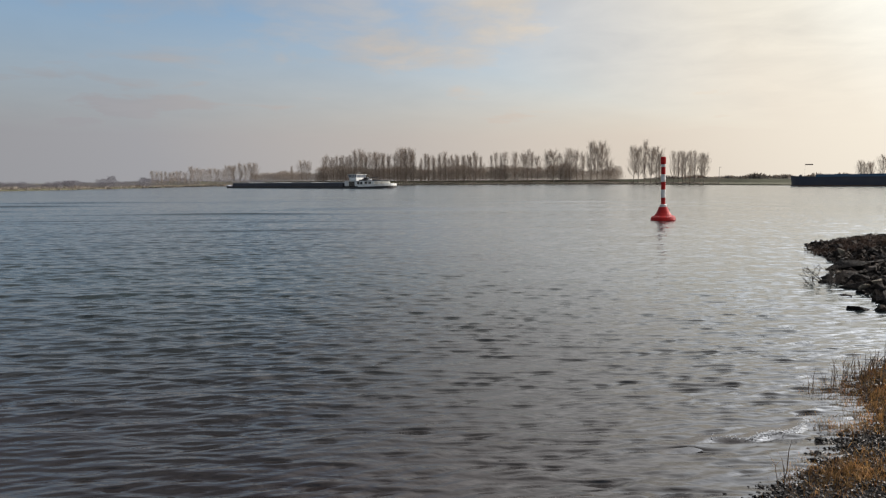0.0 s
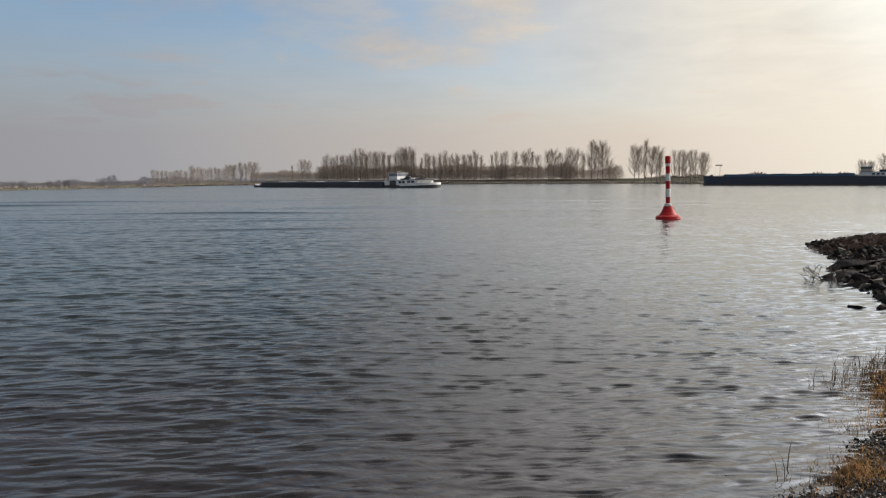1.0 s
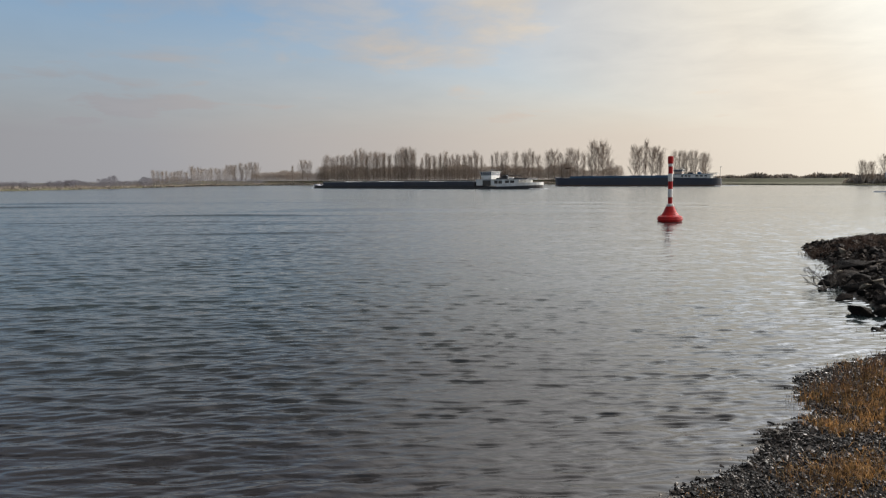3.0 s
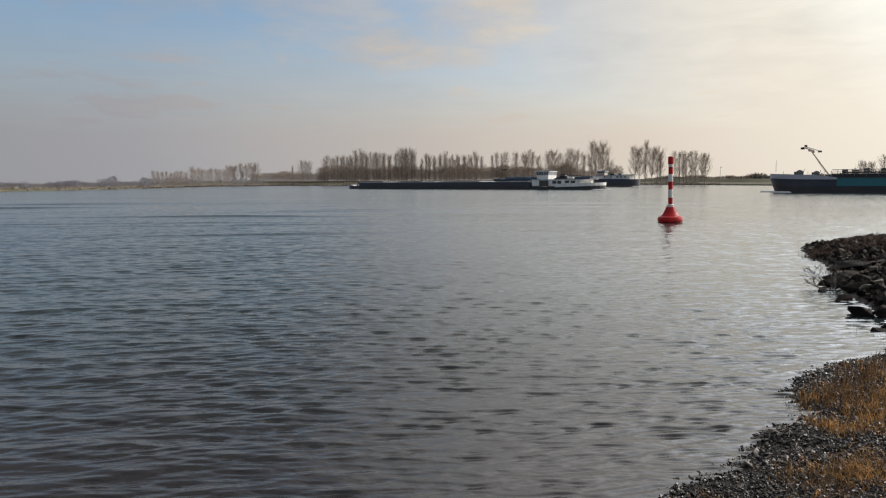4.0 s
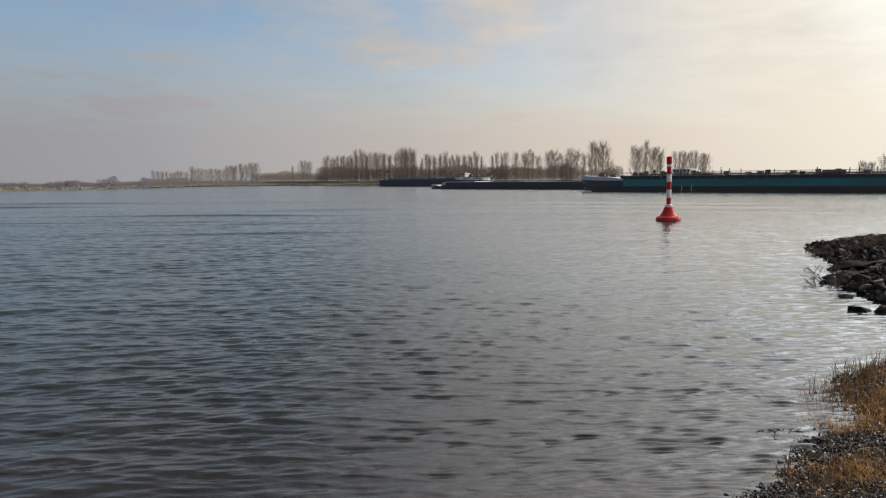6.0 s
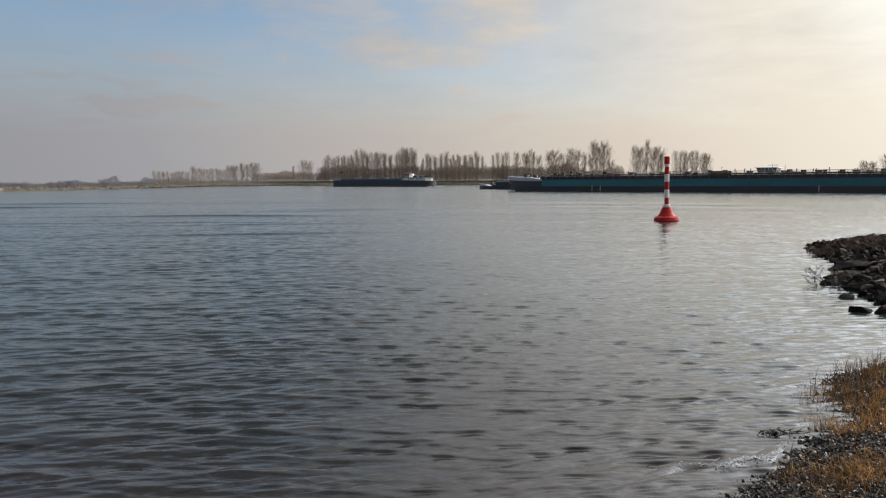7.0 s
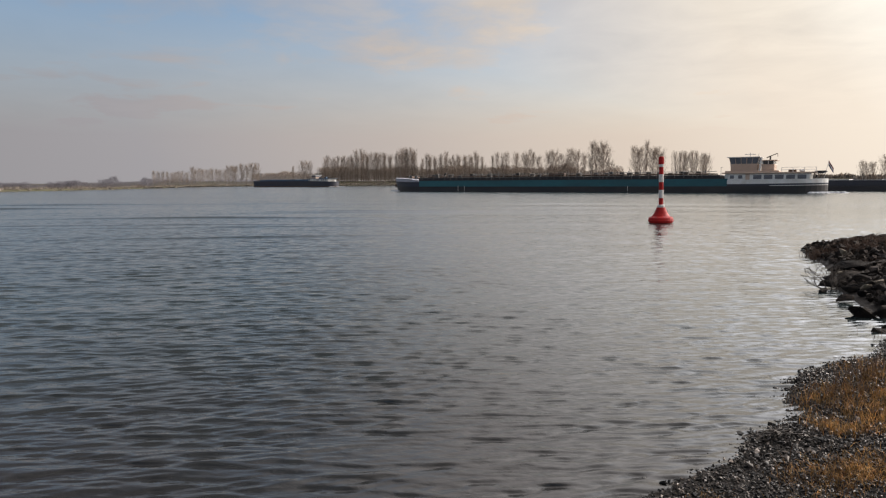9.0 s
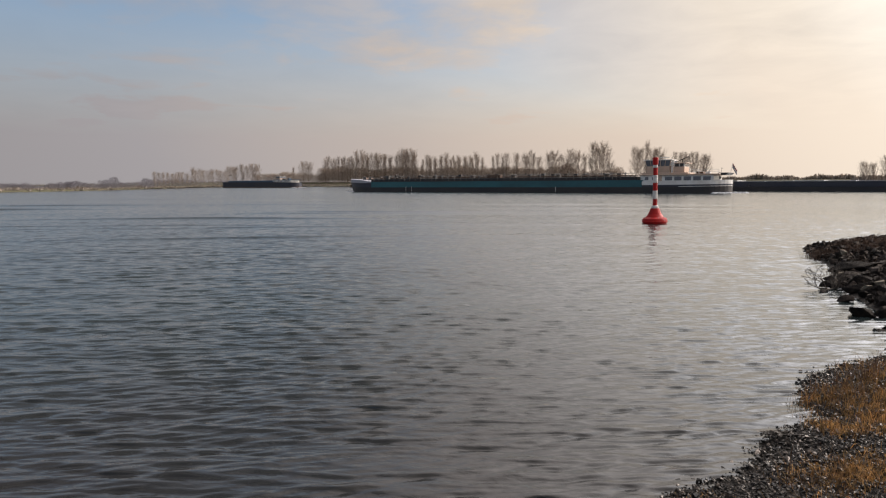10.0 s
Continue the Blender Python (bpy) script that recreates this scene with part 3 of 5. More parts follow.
def thin_wood(name, label, belts, material, seed):
    """Leafless woods far off: rounded crowns of many thin twigs, through which the sky shows."""
    rng = random.Random(seed)
    verts, faces = [], []
    for b0, b1, back, deep, tall, wide, count, twigs in belts:
        for i in range(count):
            b = b0 + (b1 - b0) * (i + rng.random()) / count
            x, y, z = bank_at(b, back + rng.uniform(0, deep))
            h, w = tall * rng.uniform(0.75, 1.1) * (1 + 0.12 * math.sin(b * 70)), wide * rng.uniform(0.7, 1.3)
            for _ in range(twigs):
                # twigs rise and spread from the middle of the crown
                a, f = rng.uniform(0, math.tau), rng.random() ** 0.8
                r = w * math.sqrt(rng.random()) * math.sin(math.pi * (0.16 + 0.78 * f)) ** 0.6
                px, py, pz = x + math.cos(a) * r, y + math.sin(a) * r, z + h * f * 0.94
                long, thick = h * rng.uniform(0.1, 0.22), h * rng.uniform(0.004, 0.009)
                lean = Vector((math.cos(a) * rng.uniform(0, 0.8) + rng.gauss(0, 0.3), math.sin(a) * rng.uniform(0, 0.8) + rng.gauss(0, 0.3), 1)).normalized() * long
                c = rng.uniform(0, math.tau)
                i0 = len(verts)
                for k in range(3):
                    verts.append((px + math.cos(c + k * 2.094) * thick, py + math.sin(c + k * 2.094) * thick, pz))
                verts.append((px + lean.x, py + lean.y, min(pz + lean.z, z + h * 1.05)))
                faces += [(i0, i0 + 1, i0 + 3), (i0 + 1, i0 + 2, i0 + 3), (i0 + 2, i0, i0 + 3)]
    return tagged(raw_mesh(name, verts, faces, material), label, "woods", kind="stuff")


thin_wood("far_woodland", "leafless woodland behind the rows of poplars, paled for haze",
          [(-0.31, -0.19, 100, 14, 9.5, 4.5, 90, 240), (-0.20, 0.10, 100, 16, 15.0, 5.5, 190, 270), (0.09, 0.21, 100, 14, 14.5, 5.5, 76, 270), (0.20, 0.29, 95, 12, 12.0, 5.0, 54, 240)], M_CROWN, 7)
# Tinted for haze, and kept low to read as far woods from the camera.
thin_wood("distant_wood", "bushes and low woods along the bank, coloured grey for haze",
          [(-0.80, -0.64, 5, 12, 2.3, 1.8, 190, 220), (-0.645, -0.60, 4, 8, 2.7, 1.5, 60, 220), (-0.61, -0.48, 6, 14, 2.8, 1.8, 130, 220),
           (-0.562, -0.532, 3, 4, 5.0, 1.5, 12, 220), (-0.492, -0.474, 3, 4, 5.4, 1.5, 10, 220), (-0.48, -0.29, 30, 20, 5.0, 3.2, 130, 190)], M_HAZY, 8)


def make_pole():
    root = new("street_lamp")
    x, y, z = bank_at(0.452, 70)
    root.location = (x, y, z)
    part("pole", rodded((0, 0, -0.3), (0, 0, 10.4), 0.15, 0.1), M_STEEL, root)
    part("lamp_head", boxed(-0.2, 1.1, -0.2, 0.2, 10.3, 10.55, 0.05), M_STEEL, root)
    tagged(root, "thin grey lamp post standing on the far meadow", "lamp post")


make_pole()


# ---- the buoy ----
def make_buoy():
    root = new("river_buoy")
    flare = part("float_body", turned([(0.64, 0.02), (0.69, 0.08), (0.70, 0.24), (0.67, 0.33), (0.49, 0.42), (0.38, 0.58), (0.29, 0.78), (0.24, 0.92), (0.0, 0.93)]), M_RED, root, smooth=False)
    part("waterline_band", turned([(0.55, -0.5), (0.62, -0.35), (0.65, 0.019)]), M_SLIME, flare, "dark algae stain at the waterline")
    part("fender_ring", turned([(0.695, 0.12), (0.72, 0.14), (0.72, 0.19), (0.695, 0.21)]), M_RED, flare)
    post = part("post", turned([(0.125, 0.87), (0.125, 3.84), (0.11, 3.87), (0.0, 3.875)], 18), M_RED, root)
    part("collar", turned([(0.20, 0.931), (0.20, 1.05), (0.14, 1.08)], 18), M_BAND, root, "white collar at the foot of the post")
    for z0, z1, r in ((1.47, 1.94, 0.135), (2.40, 2.84, 0.135), (3.27, 3.42, 0.135)):
        part("white_band", turned([(r - 0.006, z0), (r, z0 + 0.01), (r, z1 - 0.01), (r - 0.006, z1)], 18), M_BAND, post, "white reflective band")
    part("top_can", turned([(0.14, 3.43), (0.155, 3.45), (0.155, 3.82), (0.14, 3.85)], 18), M_RED, root)
    bolt = None
    for i in range(8):
        a = i * math.tau / 8
        m = pose(math.cos(a) * 0.58, math.sin(a) * 0.58, 0.365)
        if bolt is None:
            bolt = part("bolt", turned([(0.03, -0.03), (0.03, 0.03), (0.012, 0.036)], 6), M_STEEL, flare)
            bolt.matrix_basis = m
        else:
            again(bolt, flare, m)
    ring = bmesh.new()
    for i in range(10):
        a, b = i * math.tau / 10, (i + 1) * math.tau / 10
        rod(ring, (0.30 + 0.09 * math.cos(a), 0, 0.74 + 0.09 * math.sin(a)), (0.30 + 0.09 * math.cos(b), 0, 0.74 + 0.09 * math.sin(b)), 0.016, sides=5)
    part("lifting_ring", ring, M_STEEL, flare)
    return tagged(root, "red and white banded river buoy with a flared float", "buoy")


buoy = make_buoy()


# ---- ships ----
def outline(length, beam, bow, stern, blunt=2.2):
    """Half breadths along a barge from -length/2 (bow) to length/2 (stern)."""
    xs = np.unique(np.round(np.concatenate([-length / 2 + bow * (1 - np.cos(np.linspace(0, np.pi / 2, 12))), np.linspace(-length / 2 + bow, length / 2 - stern, 14),
                                            length / 2 - stern * (1 - np.cos(np.linspace(0, np.pi / 2, 9)))]), 3))
    hb = []
    for x in xs:
        a = np.clip((x + length / 2) / bow, 0, 1)
        b = np.clip((length / 2 - x) / stern, 0, 1)
        hb.append(beam / 2 * max((1 - (1 - a) ** blunt) ** 0.62 * (1 - (1 - b) ** 2.4) ** 0.5, 0.03))
    return xs, np.array(hb)


def band(xs, hb, low, high, x0=-1e9, x1=1e9, grow_low=0.0, grow_high=0.0, bow=None):
    """A solid slice of a hull between two heights (functions of x), its sides leaning by grow_*; bow: metres by which the stem rakes."""
    bm = bmesh.new()
    keep = [(x, h) for x, h in zip(xs, hb) if x0 < x < x1]
    if x0 > xs[0]:
        keep.insert(0, (x0, float(np.interp(x0, xs, hb))))
    if x1 < xs[-1]:
        keep.append((x1, float(np.interp(x1, xs, hb))))
    if x0 <= xs[0] and keep[0][0] > xs[0]:
        keep.insert(0, (xs[0], hb[0]))
    if x1 >= xs[-1] and keep[-1][0] < xs[-1]:
        keep.append((xs[-1], hb[-1]))
    lower, upper = [], []
    for sgn in (-1, 1):
        for x, h in (keep if sgn < 0 else keep[::-1]):
            zl, zh = low(x), high(x)
            rk = 0.0
            if bow:
                rk = bow * max(0.0, 1 - (x - xs[0]) / 6.0)
            lower.append(bm.verts.new((x + rk * max(0, 1 - zl / 3.0), sgn * (h + grow_low), zl)))
            upper.append(bm.verts.new((x + rk * max(0, 1 - zh / 3.0), sgn * (h + grow_high), zh)))
    n = len(lower)
    for i in range(n):
        j = (i + 1) % n
        bm.faces.new((lower[i], lower[j], upper[j], upper[i]))
    m = n // 2
    for i in range(m - 1):
        a, b, c, d = i, i + 1, n - 2 - i, n - 1 - i
        bm.faces.new((upper[a], upper[b], upper[c], upper[d]))
        bm.faces.new((lower[d], lower[c], lower[b], lower[a]))
    bmesh.ops.recalc_face_normals(bm, faces=bm.faces)
    return bm


def windows(parent, x0, x1, count, y, z0, z1, gap=0.35, glass=None):
    """A row of panes on the wall that faces the near bank, each with its frame."""
    w = (x1 - x0) / count
    pane = None
    for i in range(count):
        a, b = x0 + i * w + gap / 2, x0 + (i + 1) * w - gap / 2
        m = pose((a + b) / 2, y, (z0 + z1) / 2)
        if pane is None:
            hw, hh = (b - a) / 2, (z1 - z0) / 2
            pane = part("window", boxed(-hw, hw, -0.03, 0.06, -hh, hh, 0.02), glass or M_GLASS, parent, "window pane in a white wall")
            pane.matrix_basis = m
        else:
            again(pane, parent, m)


def railing(root, x0, x1, y, z0, z1, step, material):
    post = None
    n = int((x1 - x0) / step)
    for i in range(n + 1):
        m = pose(x0 + (x1 - x0) * i / n, y, z0)
        if post is None:
            post = part("rail_post", rodded((0, 0, 0), (0, 0, z1 - z0), 0.05, sides=5), material, root)
            post.matrix_basis = m
        else:
            again(post, root, m)
    for z in (z1, (z0 + z1) / 2):
        part("rail", rodded((x0, y, z), (x1, y, z), 0.035, sides=5), material, root)


def foam(root, xs, hb, x0, x1, seed, spread=0.5, tall=0.2):
    """Broken water along a ship's side: many small lumps in one piece."""
    rng = random.Random(seed)
    bm = bmesh.new()
    for _ in range(130):
        x = rng.uniform(x0, x1)
        h = float(np.interp(x, xs, hb))
        y = -h - abs(rng.gauss(0.1, spread))
        s = rng.uniform(0.12, 0.4)
        top = bm.verts.new((x, y, rng.uniform(0.4, 1) * tall))
        ring = [bm.verts.new((x + math.cos(a) * s * 2.2, y + math.sin(a) * s, -0.06)) for a in (0, 1.26, 2.5, 3.77, 5.03)]
        for i in range(5):
            bm.faces.new((ring[i], ring[(i + 1) % 5], top))
    part("foam", bm, M_FOAM, root, "white broken water")


def wheelhouse(root, x0, x1, half, z0, z1, wall, name="wheelhouse"):
    """A cabin with leaning windows all round, a roof that overhangs, radar and aerials."""
    cab = part(name, flared(x0, x1, half, z0, z0 + (z1 - z0) * 0.5, 0.12), wall, root)
    mid, top = z0 + (z1 - z0) * 0.5, z1 - 0.16
    part("window_band", flared(x0 - 0.05, x1 + 0.05, half + 0.05, mid, top, 0.3), M_SKY_PANE, cab, "wheelhouse windows coloured as reflected sky")
    for i in range(6):
        x = x0 - 0.05 + (x1 - x0 + 0.1) * i / 5
        lean = (i - 2.5) / 2.5 * 0.3
        part("mullion", rodded((x, -half - 0.09, mid), (x + lean, -half - 0.39, top), 0.06, sides=4), wall, cab)
    part("roof", boxed(x0 - 0.8, x1 + 0.6, -half - 0.6, half + 0.6, top, z1, 0.05), M_WHITE, cab)
    mx = (x0 + x1) / 2 + 0.8
    part("aerial", rodded((mx, 0, z1), (mx, 0, z1 + 0.9), 0.05), M_STEEL, cab)
    part("radar_scanner", boxed(mx - 1.1, mx + 1.1, -0.12, 0.12, z1 + 0.5, z1 + 0.66), M_WHITE, cab)
    part("aerial", rodded((x1 - 0.4, 0.8, z1), (x1 - 0.1, 0.8, z1 + 0.8), 0.035), M_STEEL, cab)
    return cab


def flared(x0, x1, half, z0, z1, grow):
    """A box whose top is wider than its foot."""
    bm = bmesh.new()
    v = [bm.verts.new((x + sx * g, y + sy * g, z)) for z, g in ((z0, 0.0), (z1, grow))
         for x, y, sx, sy in ((x0, -half, -1, -1), (x1, -half, 1, -1), (x1, half, 1, 1), (x0, half, -1, 1))]
    for q in ((3, 2, 1, 0), (4, 5, 6, 7), (0, 1, 5, 4), (1, 2, 6, 5), (2, 3, 7, 6), (3, 0, 4, 7)):
        bm.faces.new([v[i] for i in q])
    return bm


def winch(root, x, y, z, size=1.0):
    """An anchor winch: bed, two side plates, drum, brake wheel and a lever."""
    bed = part("winch", boxed(x - 0.9 * size, x + 0.9 * size, y - 1.1 * size, y + 1.1 * size, z, z + 0.18 * size, 0.03), M_BLACK, root, "dark anchor winch")
    for o in (-0.85, 0.85):
        part("side_plate", turned([(0.5 * size, -0.06), (0.55 * size, 0.0), (0.5 * size, 0.06)], 14), M_DECK, bed).matrix_basis = pose(x, y + o * size, z + 0.6 * size, 90)
    part("drum", rodded((x, y - 0.8 * size, z + 0.6 * size), (x, y + 0.8 * size, z + 0.6 * size), 0.3 * size, sides=12), M_RUST, bed)
    part("motor", boxed(x - 0.85 * size, x - 0.3 * size, y - 0.4 * size, y + 0.4 * size, z + 0.17 * size, z + 0.85 * size, 0.06), M_BLACK, bed)
    part("brake_lever", rodded((x + 0.4 * size, y - 0.9 * size, z + 0.15 * size), (x + 0.75 * size, y - 0.9 * size, z + 1.3 * size), 0.05), M_BLACK, bed)


def flag(root, x, z0, z1, y=0.0, lean=0.5, size=1.3):
    """A staff with a hanging three-striped flag."""
    part("flagstaff", rodded((x, y, z0), (x + lean, y, z1), 0.05, 0.03), M_WHITE, root)
    for i, m in enumerate((M_FLAG_R, M_BAND, M_FLAG_B)):
        bm = bmesh.new()
        cols = []
        for k in range(7):
            u = k / 6
            xx = x + lean * 0.92 + u * size * 0.62
            yy = y + 0.14 * math.sin(u * 7)
            zt = z1 - 0.1 - 0.24 * size * i - u * 1.05 * size
            cols.append([bm.verts.new((xx, yy + d, zz)) for zz in (zt, zt - 0.24 * size) for d in (-0.012, 0.012)])
        for a, b in zip(cols, cols[1:]):
            bm.faces.new((a[0], b[0], b[2], a[2]))
            bm.faces.new((a[1], a[3], b[3], b[1]))
            bm.faces.new((a[0], a[1], b[1], b[0]))
            bm.faces.new((a[2], b[2], b[3], a[3]))
        part("flag", bm, m, root)


def bollards(root, places, z):
    first = None
    for x, y in places:
        m = pose(x, y, z)
        if first is None:
            first = part("bollard", turned([(0.22, 0), (0.16, 0.1), (0.14, 0.45), (0.2, 0.5), (0.2, 0.6), (0.1, 0.63)], 10), M_BLACK, root)
            first.matrix_basis = m
        else:
            again(first, root, m)


def make_tanker():
    """The long teal ship: bow at -55, stern at 55."""
    L, B = 110.0, 11.4
    root = new("tanker_ship")
    xs, hb = outline(L, B, 9.0, 6.0)
    sheer = lambda x: 0.45 * max(0.0, (-x - 45) / 10) ** 1.6
    aft = lambda x: 0.25 * max(0.0, (x - 30) / 25) ** 2
    low = lambda x: 1.3 + 0.3 * sheer(x) + aft(x)
    part("lower_hull", band(xs, hb, lambda x: -2.0, low, grow_low=-0.05, bow=1.0), M_BLACK, root, "black painted lower hull")
    part("hull_side", band(xs, hb, low, lambda x: 2.9 + sheer(x) + aft(x), x0=-43.0, x1=37.0, bow=1.0), M_TEAL, root, "teal painted hull side")
    part("bow_hull", band(xs, hb, low, lambda x: 2.4 + 0.7 * sheer(x), x1=-43.0, bow=1.0), M_NAVY, root, "dark navy bow plating")
    part("stern_hull", band(xs, hb, lambda x: 1.75 + aft(x), lambda x: 2.62 + aft(x), x0=37.0), M_WHITE, root, "white painted stern bulwark")
    part("stern_plating", band(xs, hb - 0.02, low, lambda x: 1.75 + aft(x), x0=37.0), M_NAVY, root, "dark navy stern plating")
    part("rubbing_strake", band(xs, hb + 0.09, lambda x: 2.9 + sheer(x) + aft(x), lambda x: 3.08 + sheer(x) + aft(x), x0=-43.0, x1=36.0, bow=1.0), M_BLACK, root)
    part("stern_strake", band(xs, hb + 0.10, lambda x: 1.3 + aft(x), lambda x: 1.42 + aft(x), x0=45.0), M_WHITE, root, "white line round the stern")
    part("bow_strake", band(xs, hb + 0.10, lambda x: 2.4 + 0.7 * sheer(x), lambda x: 2.58 + 0.7 * sheer(x), x1=-43.0, bow=1.0), M_BLACK, root)
    bow = part("forecastle", band(xs, hb, lambda x: 2.58 + 0.7 * sheer(x), lambda x: 2.95 + 0.8 * sheer(x) + 0.55 * min(1.0, (-42.8 - x) / 4), x1=-43.0, bow=1.0, grow_high=0.14), M_BOWGREY, root, "pale grey forecastle bulwark")
    part("anchor", boxed(-53.6, -52.6, -3.3, -2.9, 1.2, 2.0, 0.08), M_RUST, bow)
    winch(root, -49.6, 0.0, 3.2, 1.2)
    winch(root, -46.6, -1.2, 3.2, 1.0)
    for x in (-52.3, -48.0, -45.2):
        part("bow_rail_post", rodded((x, -3.6, 3.2), (x, -3.6, 4.3), 0.04), M_WHITE, bow)
    part("jackstaff", rodded((-54.0, 0, 4.3), (-54.0, 0, 6.7), 0.05, 0.03), M_STEEL, root)
    part("draught_mark", boxed(-30.04, -29.96, -5.76, -5.68, 0.2, 1.5), M_BAND, root)
    part("draught_mark", boxed(-28.04, -27.96, -5.76, -5.68, 0.2, 1.5), M_BAND, root)
    part("draught_mark", boxed(16.0, 16.09, -5.76, -5.68, 0.2, 1.4), M_BAND, root)
    # trunk deck with its tank hatches, pipes and catwalk
    part("trunk_deck", boxed(-44.0, 35.4, -4.6, 4.6, 2.9, 3.75, 0.12), M_BLACK, root)
    rng = random.Random(5)
    for y in (-2.6, -1.9, 0.4, 1.2):
        part("deck_pipe", rodded((-42, y, 3.98), (34, y, 3.98), 0.14, sides=8), (M_DECK, M_RUST, M_STEEL, M_DECK)[int(y * 3) % 4], root)
    hatch = None
    for i in range(12):
        x = -40 + i * 6.2
        m = pose(x, -3.4 if i % 2 else -0.8, 3.77)
        if hatch is None:
            hatch = part("tank_hatch", turned([(0.65, 0), (0.65, 0.55), (0.72, 0.58), (0.72, 0.7), (0.3, 0.82)], 14), M_DECK, root)
            hatch.matrix_basis = m
        else:
            again(hatch, root, m)
    for i in range(66):
        x = -42 + i * 1.15 + rng.uniform(-0.8, 0.8)
        h = rng.uniform(0.45, 1.3)
        y = rng.uniform(-4, 1)
        if i % 3:
            part("vent_pipe", rodded((x, y, 3.74), (x, y, 3.8 + h), 0.1, sides=6), (M_BLACK, M_STEEL, M_DECK)[i % 3 if i % 5 else 1], root)
        else:
            part("valve_box", boxed(x - 0.5, x + 0.5, y - 0.3, y + 0.3, 3.752, 3.8 + h * 0.75, 0.05), (M_BLACK, M_DECK)[i % 2], root)
    railing(root, -44, 32, -5.5, 3.08, 4.2, 1.9, M_DECK)
    railing(root, -44, 32, 5.5, 3.08, 4.1, 3.6, M_DECK)
    cat = part("catwalk", boxed(-44, 34, -0.35, 0.1, 4.5, 4.6), M_STEEL, root)
    for i in range(13):
        part("catwalk_leg", rodded((-43 + i * 6.2, -0.1, 3.74), (-43 + i * 6.2, -0.1, 4.51), 0.06, sides=5), M_STEEL, cat)
    part("manifold", boxed(-4, 0, -4.6, -3.2, 3.752, 4.55, 0.1), M_RUST, root)
    # stern: long cabin, wheelhouse, aft cabin
    cabin = part("deckhouse", boxed(36.4, 52.0, -4.9, 4.9, 2.4, 3.95, 0.15), M_WHITE, root, "white deckhouse with a row of windows")
    windows(cabin, 37.0, 40.2, 2, -4.9, 2.9, 3.6, 0.8, M_SKY_PANE)
    windows(cabin, 41.6, 51.6, 5, -4.9, 2.8, 3.65, 0.45, M_SKY_PANE)
    part("cabin_door", boxed(40.4, 41.2, -4.95, -4.86, 2.35, 3.85), M_CREAM, cabin)
    part("cabin_roof", boxed(35.8, 53.2, -5.4, 5.4, 3.952, 4.2, 0.08), M_CREAM, cabin)
    part("roof_cabin", boxed(36.2, 46.4, -3.6, 3.6, 4.202, 4.55, 0.08), M_CREAM, root)
    wheelhouse(root, 37.2, 42.2, 2.7, 4.56, 7.5, M_CREAM)
    aftc = part("aft_cabin", boxed(43.0, 45.4, -2.4, 2.4, 4.56, 5.9, 0.08), M_CREAM, root, "cream cabin behind the wheelhouse")
    part("aft_window_band", boxed(43.1, 45.3, -2.35, 2.35, 5.902, 6.6), M_GLASS, aftc)
    part("aft_roof", boxed(42.9, 45.9, -2.7, 2.7, 6.6, 6.76, 0.05), M_CREAM, aftc)
    for x in (43.15, 44.2, 45.2):
        part("aft_pillar", boxed(x, x + 0.14, -2.4, -2.25, 5.9, 6.6), M_WHITE, aftc)
    part("raked_pillar", boxed(42.5, 42.85, -2.7, -2.35, 4.56, 7.3, lean=0.35), M_WHITE, root, "white raked pillar behind the wheelhouse")
    crane = part("deck_crane", rodded((44.3, 0.6, 6.7), (44.3, 0.6, 7.5), 0.16), M_BLACK, root, "black folded deck crane")
    part("crane_arm", rodded((43.6, 0.6, 7.3), (45.6, 0.6, 8.2), 0.13, 0.08), M_BLACK, crane)
    part("crane_hook", rodded((45.6, 0.6, 8.2), (45.7, 0.6, 7.5), 0.05), M_BLACK, crane)
    part("hawse_hole", turned([(0.26, -0.05), (0.3, 0.0), (0.26, 0.05)], 12), M_BLACK, root).matrix_basis = pose(51.6, -4.52, 2.35, 90, 0, 25)
    part("pallet_load", boxed(48.0, 49.4, -2.6, -0.8, 4.203, 4.75, 0.05), M_RUST, root)
    part("liferaft", boxed(50.0, 51.0, -3.4, -2.5, 4.203, 4.7, 0.15), M_WHITE, root)
    part("stern_awning", boxed(52.2, 54.2, -4.0, 4.0, 3.9, 4.4, 0.1, lean=0.6), M_BLACK, root)
    railing(root, 47, 53, -5.2, 4.2, 5.1, 1.6, M_WHITE)
    flag(root, 54.2, 2.6, 6.6, lean=0.7, size=1.5)
    bollards(root, [(-51.5, -3.0), (-47, -4.6), (-20, -5.3), (10, -5.3), (31, -5.3), (53, -3.4)], 3.0)
    foam(root, xs, hb, -56.5, -51, 1, 0.5, 0.3)
    foam(root, xs, hb, 52, 58, 2, 0.8, 0.3)
    # raked signal mast on the foredeck; it folds down
    mast = part("folding_mast", rodded((0, 0, 0), (-3.6, 0, 5.3), 0.16, 0.11), M_CREAM, root)
    head = part("mast_head", rodded((-4.9, 0, 5.75), (-2.9, 0, 5.0), 0.12, 0.1), M_DECK, mast, "crosstree with lamps and horns")
    for x, z, w in ((-4.9, 5.5, 0.34), (-4.35, 5.95, 0.26), (-3.6, 5.05, 0.3), (-3.0, 4.75, 0.26)):
        part("signal_lamp", boxed(x - w, x + w, -0.25, 0.25, z - 0.2, z + 0.24, 0.08), M_BLACK if x < -4 else M_CREAM, head)
    part("mast_yard", rodded((-4.6, -0.2, 5.9), (-1.6, -0.2, 4.8), 0.09, 0.06), M_STEEL, mast)
